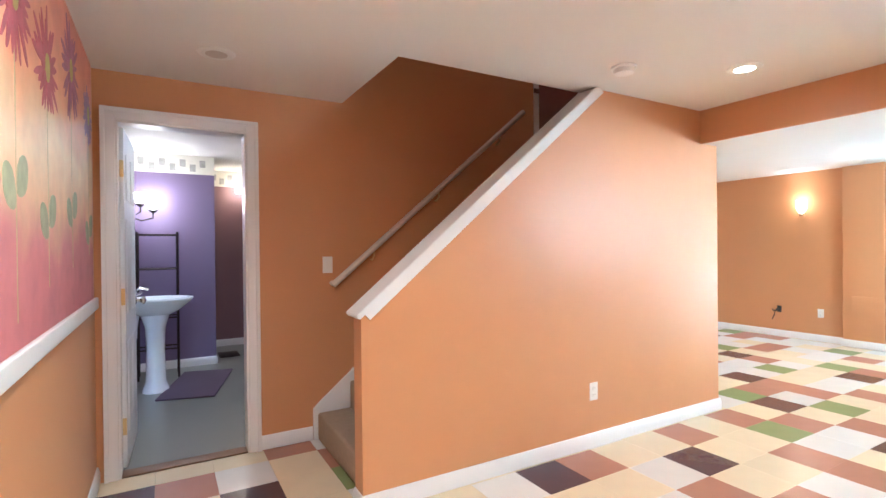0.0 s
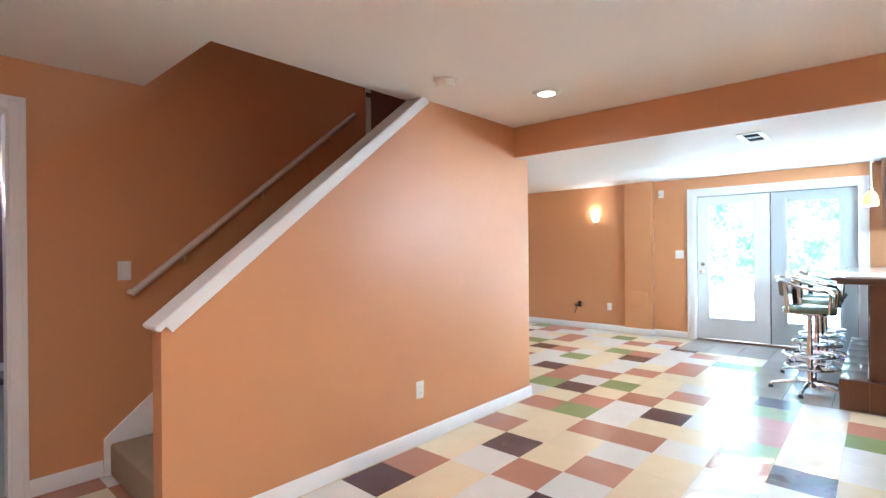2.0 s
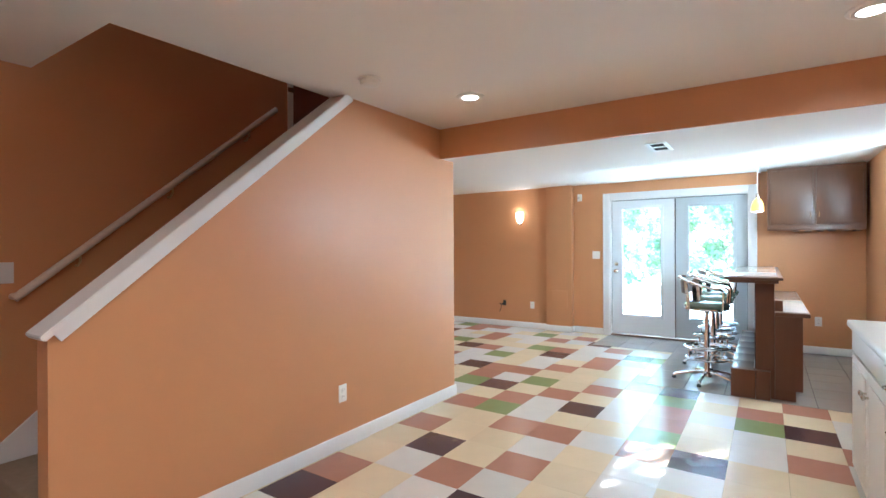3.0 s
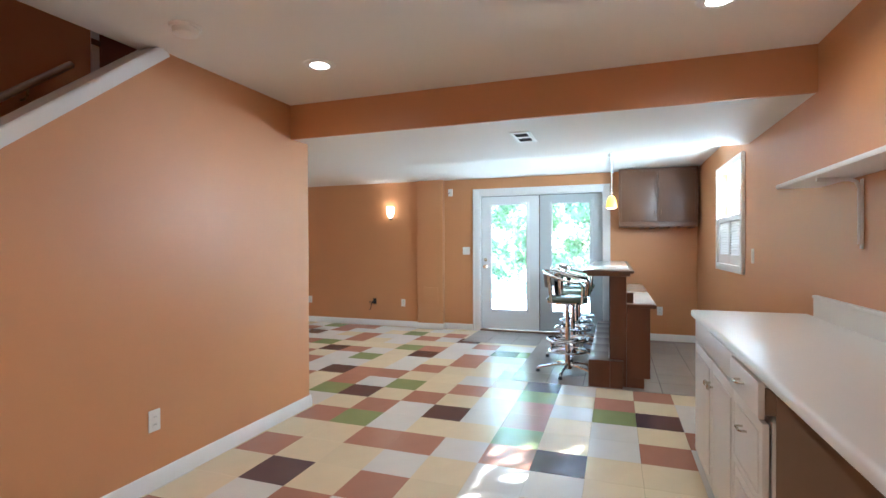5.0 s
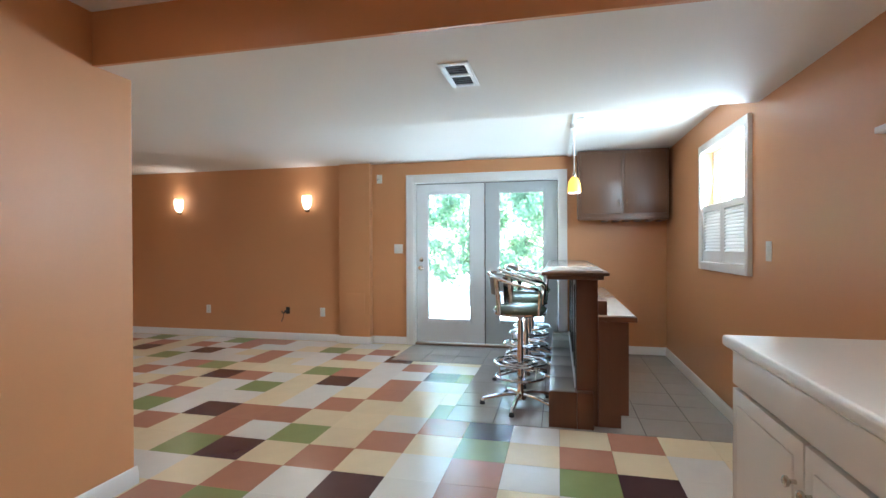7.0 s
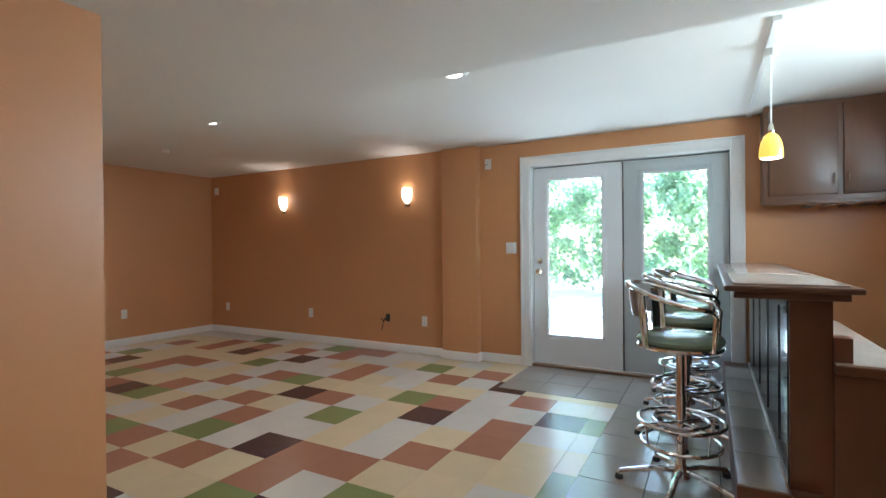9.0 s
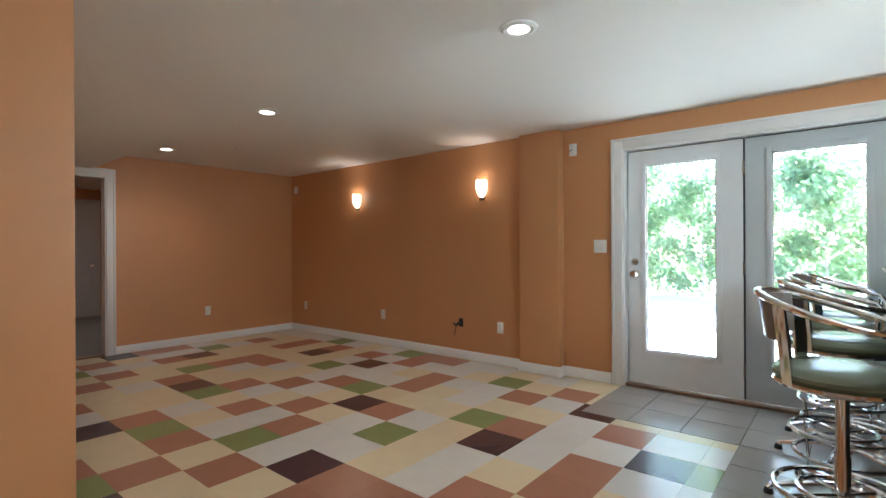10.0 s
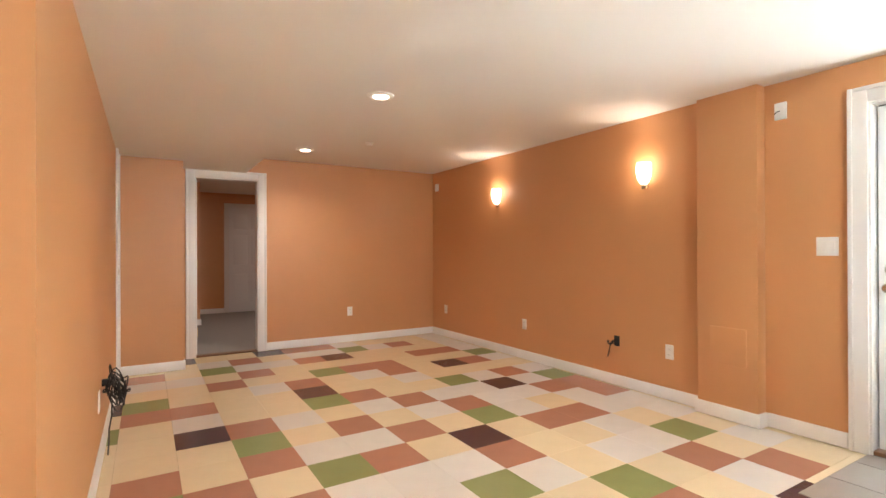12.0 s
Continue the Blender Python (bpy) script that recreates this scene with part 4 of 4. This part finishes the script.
rng = random.Random(7)
for cy, cz, rad, mt, low, lz in ((1.87, 2.02, 0.21, petal_red, 1.13, 1.52), (2.29, 1.95, 0.20, petal_red, 1.2, 1.45), (2.79, 2.10, 0.21, petal_plum, 1.25, 1.51), (3.32, 2.03, 0.15, petal_violet, 1.3, 1.44), (1.35, 2.0, 0.2, petal_red, 1.15, 1.5)):
    for k in range(30):
        inner = k >= 22
        bm = bmesh.new()
        a = 2 * math.pi * (k / 22 if not inner else (k - 22) / 8) + rng.uniform(-0.1, 0.1)
        r1 = rad * (rng.uniform(0.72, 1.12) if not inner else rng.uniform(0.42, 0.52))
        if cz + r1 * math.sin(a) > ZF - 0.01:
            r1 = (ZF - 0.01 - cz) / math.sin(a)
        flat_shape(bm, petal(cy, cz, a, 0.03, r1, rng.uniform(0.013, 0.020) if not inner else 0.026), 0.0004 * (k % 4) + (0.0014 if inner else 0))
        part("petal", bm, mt, mural)
    bm = bmesh.new()
    prism(bm, [(cy + 0.036 * math.cos(q * math.pi / 8), cz + 0.05 * math.sin(q * math.pi / 8)) for q in range(16)], 0, XW + 0.003, XW + 0.0074)
    part("flower_heart", bm, petal_heart, mural)
    bm = bmesh.new()
    flat_shape(bm, [(cy - 0.004, low), (cy + 0.004, low), (cy + 0.004, cz - rad * 0.7), (cy - 0.004, cz - rad * 0.7)])
    part("stem", bm, stem_paint, mural)
    for s in (-1, 1):
        bm = bmesh.new()
        flat_shape(bm, petal(cy + s * 0.010, lz - 0.06 + 0.02 * s, math.pi / 2 - s * 0.82, 0.0, 0.150, 0.066), 0.0003 * (s + 1))
        part("leaf", bm, leaf_paint, mural)

# ---- bathroom ----
structure("bath_floor", bx(-0.62, YB + 0.05, -0.2, 1.75, 7.6, 0.004), bath_floor_mat, "grey vinyl bathroom floor", "floor")
structure("bath_threshold", bx(BX0, YB + 0.0, 0.001, BX1, YB + 0.10, 0.010, bevel=0.003), threshold_wood, "wooden strip in the bathroom doorway", "threshold")
bm = bmesh.new()
box(bm, -0.62, YB + 0.12, 0, -0.50, 7.6, 2.5)
box(bm, 1.63, YB + 0.12, 0, 1.75, 7.6, 2.5)
structure("bath_wall_side", bm, purple_paint, "purple painted bathroom side wall", "wall")
structure("bath_wall_purple", bx(-0.50, 6.36, 0, 0.57, 6.48, 2.40), purple_paint, "purple painted bathroom wall with paper border", "wall")
structure("bath_wall_mauve", bx(-0.50, 7.42, 0, 1.63, 7.54, 2.40), mauve_paint, "mauve painted bathroom back wall", "wall")
structure("bath_ceiling", bx(-0.62, YB + 0.12, 2.38, 1.75, 7.6, 2.48), ceiling_paint, "white bathroom ceiling", "ceiling")
for y, x0, x1 in ((6.36, -0.5, 0.57), (7.42, -0.5, 1.63)):
    bd = thing("wallpaper_border", "cream wallpaper border with a grey square print", "wallpaper border")
    part("paper", bx(x0, y - 0.003, 2.17, x1, y - 0.0005, 2.379), border_cream, bd)
    n = int((x1 - x0) / 0.1)
    for k in range(n):
        a = x0 + 0.02 + k * 0.1
        dz = 0.05 * (k % 2)
        part("print_square", bx(a, y - 0.0045, 2.20 + dz, a + 0.06, y - 0.003, 2.28 + dz), border_spot, bd)
    baseboard(x0, y, x1, y, 0, -1)
baseboard(0.57, 6.36, 0.57, 6.48, 1, 0)

bdoor = thing("door_3", "white panelled bathroom door standing open inward", "door", (BX0 + 0.022, YB + 0.125, 0.012), 88)
part("leaf", bx(0, -0.018, 0, 0.675, 0.018, 2.046, bevel=0.003), door_white, bdoor)
for z0, z1 in ((0.20, 0.75), (0.92, 1.50), (1.62, 1.90)):
    for a in (0.09, 0.365):
        bm = bx(a, -0.024, z0, a + 0.2, -0.017, z1, bevel=0.006)
        part("panel", bm, door_white, bdoor)
for z in (0.25, 1.03, 1.80):
    part("hinge", bx(-0.006, -0.017, z - 0.05, -0.0005, 0.03, z + 0.05, bevel=0.001), brass, bdoor)
bm = lathe(bmesh.new(), [(0.03, 0), (0.03, 0.006), (0.011, 0.01), (0.011, 0.03), (0.027, 0.045), (0.027, 0.06), (0.001, 0.068)], seg=18)
bmesh.ops.transform(bm, matrix=pose(0.615, -0.018, 0.95, 90, 0, 0), verts=bm.verts)
part("door_knob", bm, nickel, bdoor)

sink = thing("pedestal_sink", "white porcelain pedestal sink with chrome tap", "sink", (-0.02, 5.45, 0))
part("pedestal", lathe(bmesh.new(), [(0.115, 0.005), (0.11, 0.03), (0.085, 0.10), (0.075, 0.40), (0.085, 0.60), (0.12, 0.72)], seg=24), porcelain, sink)
bm = lathe(bmesh.new(), [(0.10, 0.70), (0.20, 0.76), (0.28, 0.83), (0.305, 0.858), (0.305, 0.872), (0.27, 0.874), (0.22, 0.83), (0.12, 0.78), (0.001, 0.775)], seg=36)
bmesh.ops.transform(bm, matrix=Matrix.Diagonal((1.05, 0.85, 1, 1)), verts=bm.verts)
part("basin", bm, porcelain, sink)
part("tap", tube(bmesh.new(), [(-0.15, 0, 0.868), (-0.15, 0, 0.95), (-0.12, 0, 0.975), (-0.05, 0, 0.955)], 0.013, 10), chrome, sink)
for dy in (-0.07, 0.07):
    part("tap_handle", tube(bmesh.new(), [(-0.15, dy, 0.868), (-0.15, dy, 0.91), (-0.10, dy, 0.93)], 0.010, 8), chrome, sink)
part("drain_trap", tube(bmesh.new(), [(-0.14, 0, 0.75), (-0.16, -0.02, 0.60), (-0.16, -0.02, 0.52), (-0.22, -0.02, 0.47), (-0.28, -0.02, 0.55), (-0.40, -0.02, 0.56)], 0.02, 10), porcelain, sink)

rack = thing("towel_rack", "dark iron tower rack standing by the purple wall", "rack", (0.0, 6.03, 0.004))
for x in (-0.18, 0.18):
    for y in (-0.11, 0.11):
        part("post", tube(bmesh.new(), [(x, y, 0), (x, y, 1.50)], 0.011, 8), iron, rack)
for z in (0.30, 0.62, 1.12, 1.47):
    bm = tube(bmesh.new(), [(-0.18, -0.11, z), (0.18, -0.11, z), (0.18, 0.11, z), (-0.18, 0.11, z)], 0.008, 8, True)
    for k in range(1, 6):
        tube(bm, [(-0.18 + 0.06 * k, -0.11, z), (-0.18 + 0.06 * k, 0.11, z)], 0.004, 6)
    part("shelf", bm, iron, rack)

vl = thing("vanity_light", "dark iron wall light with bright glass shades", "wall light", (-0.235, 6.02, 1.80))
part("arm", tube(bmesh.new(), [(-0.262, 0, 0.05), (-0.05, 0, 0.05), (-0.05, 0, 0.3), (-0.05, 0, -0.05)], 0.01, 8), iron, vl)
for dx, dz in ((0.09, 0.0), (0.20, -0.06)):
    part("branch", tube(bmesh.new(), [(-0.05, 0, dz - 0.06), (dx * 0.5, 0, dz - 0.12), (dx, 0, dz - 0.09), (dx, 0, dz - 0.03)], 0.008, 8), iron, vl)
    part("cup", lathe(bmesh.new(), [(0.012, dz - 0.04), (0.04, dz - 0.02), (0.045, dz - 0.005)], dx, 0, 16), iron, vl)
    part("shade", lathe(bmesh.new(), [(0.03, dz - 0.004), (0.06, dz + 0.06), (0.065, dz + 0.10)], dx, 0, 20), bulb_lit, vl).visible_shadow = False

bm = bx(-0.24, -0.50, 0.005, 0.24, 0.50, 0.022, bevel=0.008)
bmesh.ops.transform(bm, matrix=pose(0.335, 5.50, 0, 0, 0, -15), verts=bm.verts)
bmat = tagged(part("bath_mat", bm, mat_purple), "purple fabric bath mat on the grey floor", "bath mat")
fv = tagged(part("floor_vent", bx(0.63, 6.62, 0.005, 0.86, 6.95, 0.012, bevel=0.003), iron), "dark metal floor vent in the bathroom", "floor vent")
bl2 = thing("bath_wall_light", "small lit wall lamp in the back of the bathroom", "wall light", (0.95, 7.40, 2.12))
part("globe", lathe(bmesh.new(), [(0.001, -0.05), (0.035, -0.04), (0.05, 0), (0.035, 0.04), (0.001, 0.05)], 0, -0.07, 18), bulb_lit, bl2).visible_shadow = False
part("base", bx(-0.03, -0.03, -0.03, 0.03, 0.018, 0.03, bevel=0.004), nickel, bl2)

# ---- room beyond the dark doorway ----
structure("hall_floor", bx(3.9, YN + 0.05, -0.2, 6.9, 11.3, 0.004), carpet_grey, "grey carpet in the unlit room", "floor")
structure("hall_threshold", bx(NX0, YN + 0.005, 0.001, NX1, YN + 0.12, 0.012, bevel=0.003), threshold_wood, "wooden strip in the dark doorway", "threshold")
structure("hall_wall_end", bx(3.9, 11.15, 0, 6.9, 11.27, 2.4), wall_paint, "orange wall of the unlit room", "wall")
bm = bmesh.new()
box(bm, 3.9, YN + 0.12, 0, 4.02, 11.15, 2.4)
box(bm, 6.78, YN + 0.12, 0, 6.9, 11.15, 2.4)
box(bm, 4.02, 9.68, 0, 4.86, 11.15, 2.4)
structure("hall_wall_side", bm, wall_paint, "orange side walls of the unlit room", "wall")
structure("hall_ceiling", bx(3.9, YN + 0.12, 2.30, 6.9, 11.27, 2.4), ceiling_paint, "white ceiling of the unlit room", "ceiling")
baseboard(4.02, 9.68, 4.876, 9.68, 0, -1)
baseboard(4.86, 9.68, 4.86, 11.15, 1, 0)
baseboard(4.876, 11.15, 5.40, 11.15, 0, -1)
hd = thing("door_4", "closed white panelled door in the unlit room", "door", (5.40, 11.15, 0))
part("casing", bx(0, -0.02, 0, 0.92, -0.0005, 2.11, bevel=0.004), white_trim, hd)
part("leaf", bx(0.08, -0.03, 0.01, 0.84, -0.0205, 2.03, bevel=0.003), door_white, hd)
for z0, z1 in ((0.20, 0.75), (0.92, 1.50), (1.62, 1.90)):
    for a in (0.17, 0.49):
        part("panel", bx(a, -0.037, z0, a + 0.26, -0.0295, z1, bevel=0.006), door_white, hd)
bm = lathe(bmesh.new(), [(0.03, 0), (0.03, 0.006), (0.011, 0.01), (0.011, 0.03), (0.027, 0.045), (0.027, 0.06), (0.001, 0.068)], seg=18)
bmesh.ops.transform(bm, matrix=pose(0.79, -0.03, 0.906, 90, 0, 0), verts=bm.verts)
part("door_knob", bm, nickel, hd)
hdoor = thing("door_5", "white door folded back inside the dark doorway", "door", (NX0 + 0.02, YN + 0.125, 0.012), 94)
part("leaf", bx(0, -0.018, 0, 0.64, 0.018, 2.0, bevel=0.003), door_white, hdoor)
for z in (0.25, 1.03, 1.80):
    part("hinge", bx(-0.004, -0.024, z - 0.05, 0.03, -0.0185, z + 0.05, bevel=0.001), brass, hdoor)

# ---- outdoors ----
structure("ground", bx(-60, -60, -0.6, 90, 90, -0.32), grass_mat, "green lawn round the house", "ground")
structure("patio", bx(XE + 0.16, -9.0, -0.319, 26.0, 30.0, -0.06), patio_mat, "pale sunlit concrete patio", "patio")


def tree(x, y, height, spread, seed, leaves, low=0.25):
    r = random.Random(seed)
    ob = thing("tree", "leafy green deciduous tree, in view or added as an unseen sun screen", "tree", (x, y, -0.32), 0, "trees outside")
    bm = bmesh.new()
    def limb(a, b, ra, rb):
        a, b = Vector(a), Vector(b)
        d = (b - a).normalized()
        s = d.orthogonal().normalized()
        u = d.cross(s)
        lo = [bm.verts.new(a + ra * (math.cos(k) * s + math.sin(k) * u)) for k in (2 * math.pi * q / 7 for q in range(7))]
        hi = [bm.verts.new(b + rb * (math.cos(k) * s + math.sin(k) * u)) for k in (2 * math.pi * q / 7 for q in range(7))]
        for q in range(7):
            bm.faces.new((lo[q], lo[(q + 1) % 7], hi[(q + 1) % 7], hi[q]))
    limb((0, 0, 0), (0.1, 0.05, height * 0.45), 0.009 * height, 0.006 * height)
    limb((0.1, 0.05, height * 0.45), (0, 0, height * 0.9), 0.006 * height, 0.015)
    tips = []
    for k in range(14):
        z = height * (low + (0.9 - low) * k / 14)
        a = r.uniform(0, 6.28)
        ln = spread * r.uniform(0.5, 1.0) * (1.1 - 0.6 * k / 14)
        tip = (ln * math.cos(a), ln * math.sin(a), z + r.uniform(0.2, 0.9))
        limb((0, 0, z), tip, 0.025, 0.008)
        tips.append((Vector((0, 0, z)), Vector(tip)))
    part("trunk", bm, bark, ob)
    verts, faces = [], []
    for k in range(leaves):
        a, b = r.choice(tips)
        c = a.lerp(b, r.uniform(0.35, 1.1)) + Vector((r.gauss(0, 0.28), r.gauss(0, 0.28), r.gauss(0, 0.25))) * spread * 0.45
        s = r.uniform(0.05, 0.10) * (1.25 if height > 12 else 1.0)
        n = Vector((r.gauss(0, 1), r.gauss(0, 1), r.gauss(0, 1))).normalized()
        u = n.orthogonal().normalized()
        v = n.cross(u)
        i = len(verts)
        verts += [c - u * s, c + v * s * 0.55, c + u * s, c - v * s * 0.55 + n * s * 0.2]
        faces.append((i, i + 1, i + 2, i + 3))
    me = bpy.data.meshes.new("crown")
    me.from_pydata([tuple(p) for p in verts], [], faces)
    me.materials.append(leaf_mat)
    crown = new("crown", me)
    crown.parent = ob


for k, (x, y, h, s, n, low) in enumerate((
        (19, 3.6, 8, 2.6, 2600, 0.06), (20, -0.2, 9, 2.8, 6000, 0.06), (17.0, 0.9, 3.6, 1.6, 5000, 0.04), (17.5, 5.4, 4.0, 1.8, 5000, 0.04), (22, 7.5, 10, 3.2, 6000, 0.06),
        (24, 2.2, 11, 3.4, 3000, 0.05), (18.5, 8.5, 7, 2.8, 5000, 0.05), (21, 12, 9, 3.2, 5000, 0.05), (17.2, 11.2, 4.2, 1.9, 4000, 0.04), (17.4, -1.5, 4.5, 1.7, 4000, 0.04), (27, 6, 13, 4, 5000, 0.1), (24, 17, 11, 3.6, 5000, 0.06), (17.2, 3.4, 3.4, 1.3, 2400, 0.05), (17.9, 4.7, 4.4, 1.5, 2400, 0.05), (18.3, 2.6, 3.2, 1.2, 2000, 0.05))):
    tree(x, y, h, s, 60 + k, n, low)
# added trees out of view: shade the doors, dapple the window's sun patch
for k, (x, y, h, s, n, low) in enumerate(((16.1, -4.3, 14, 2.7, 26000, 0.28), (15.6, -3.0, 13, 2.5, 22000, 0.28), (8.45, -2.95, 5.3, 1.25, 2300, 0.45), (14.9, -4.8, 9.6, 2.4, 19000, 0.35))):
    tree(x, y, h, s, 90 + k, n, low)

# ---- floor tiles ----
S = 0.3048
COLOURS = [
    "YYYWYYYYYYYWYYYWWYYYYYYYWYYY",
    "YYYWWYYWYWYWYYYYDYYDBBWYYYWW",
    "YWYYYWYYYYYYYYYYYWBYWWGWBYWY",
    "YWYYYYWWYYYYYWWBYGWWBDYYYYWY",
    "YWWYYYYYYYYYWYYWWYBYYYYYBBWY",
    "WWYYWYYYYYYWYYWYYBYYGBBYYYGY",
    "WYYYYYYYYYWYWWDGYYWBYWBYDBWY",
    "YYYWYYWYYYYYYYYBBYYDYYWYYYYY",
    "YYYYWYYYYYYYYWGYWYYGBYYGWBWW",
    "WYYYYYYWYYYWYWYYDBWYWBWWDWGY",
    "YYYYYWWYYYWYYWYYYGYBYWBWWBBY",
    "WYWYYYYYYYWYYYYBYBWWBYGWYWBY",
    "YYYYBWWYWYWYYYYGBYGBYDYBBWWY",
    "YDBWYBYWYYYYWYYDYBWWWBYYWYWY",
    "YWYDYGYYYYYYYYYWYYDWGWYWWGYY",
    "WYYWYWYYYYWYYYYWGBBYYYGYBYWY",
    "YYYWYWYWDBYYBYBYDWBWWDBYWBYY",
    "WYYWWYWYYYWDYYGBYGYBYWWWDYYY",
    "YYWYWYWYWWBYYBWWBYYYBBWBYWYW",
    "WYYYYWYWYDWBWBYDYBWYYWDWYYWY",
    "WWYYYYWYWWYYYWYWWYBGYWGWYYYY",
    "YWYWYYYYYWYWWBGBBGDYYYWYWWYW",
    "WYWYWYYWYYYYWDYYWYWWWYYWYYYY",
    "YWYYYWYWWWYYYYWWGBYYWYYWYWYY",
    "YYYWYWYYYYYYYYBYDYBYWWWWWWYY",
    "WYYYYYYYYYYWYWWBWWYYWYWYYWWY",
    "WYWYWWYWYYYYYWYYYYYWYWWYYYYY",
]
COL0, ROW0 = -2, 23
VINYL = [(XW, YS, XC, YK), (XW, YK, 1.0, YB), (XC, YS, 5.17, 6.50), (4.44, 6.50, 5.17, YN), (5.17, 1.09, 6.83, YN), (6.83, 2.09, XE, YN)]
floor_ob = bpy.data.objects["floor"]
J = 0.0006
shared, rest = {}, {}


def tile_boxes(i, j):
    x0, y0, x1, y1 = i * S, j * S, (i + 1) * S, (j + 1) * S
    out = []
    for a, b, c, d in VINYL:
        p, q, r, s = max(a, x0), max(b, y0), min(c, x1), min(d, y1)
        if r - p > 0.004 and s - q > 0.004:
            out.append((p + (J if p == x0 else 0), q + (J if q == y0 else 0), r - (J if r == x1 else 0), s - (J if s == y1 else 0)))
    return out


for row, line in enumerate(COLOURS):
    for col, c in enumerate(line):
        i, j = COL0 + col, ROW0 - row
        pieces = tile_boxes(i, j)
        if not pieces:
            continue
        near = 8 <= i <= 22 and j <= 13 or 3 <= i < 8 and j >= 4
        if not near:
            rest.setdefault(c, []).extend(pieces)
            continue
        key = (c, tuple(tuple(round(v - (i, j, i, j)[k] * S, 4) for k, v in enumerate(p)) for p in pieces))
        if key not in shared:
            me = bpy.data.meshes.new("floor_tile")
            bm = bmesh.new()
            for p in key[1]:
                box(bm, p[0], p[1], -0.006, p[2], p[3], 0.0)
            bm.to_mesh(me)
            bm.free()
            me.materials.append(TILE[c])
            shared[key] = me
        ob = new("floor_tile", shared[key])
        ob.location = (i * S, j * S, random.uniform(0, 0.0004))
        ob.parent = floor_ob
for c, pieces in rest.items():
    bm = bmesh.new()
    for p in pieces:
        box(bm, p[0], p[1], -0.006, p[2], p[3], 0.0)
    ob = part("far_floor_tiles", bm, TILE[c], floor_ob)
    ob["kind"] = "stuff"

structure("ceramic_bed", bx(5.17, YS, -0.0055, XE + 0.01, 1.09, -0.002), grout, "dark grout bed of the ceramic floor", "floor")
bed = bpy.data.objects["ceramic_bed"]
structure("ceramic_bed_door", bx(6.83, 1.09, -0.0055, XE + 0.01, 2.09, -0.002), grout, "dark grout bed by the patio doors", "floor")
bed2 = bpy.data.objects["ceramic_bed_door"]
C, GJ = 1.0 / 3, 0.003
for y_hi, n_y, x_lo, parent in ((1.09, 6, 5.17, bed), (2.09, 3, 6.83, bed2)):
    y_lo = YS if parent is bed else 1.09
    for a in range(8):
        for b in range(n_y):
            p, q = x_lo + a * C, y_hi - (b + 1) * C
            r, s = min(p + C, XE + 0.008), q + C
            q = max(q, y_lo)
            if r - p < 0.03 or s - q < 0.03:
                continue
            ob = part("ceramic_tile", bx(p + GJ, q + GJ, -0.002, r - GJ, s - GJ, 0.002 + random.uniform(0, 0.0006)), ceramic, parent)
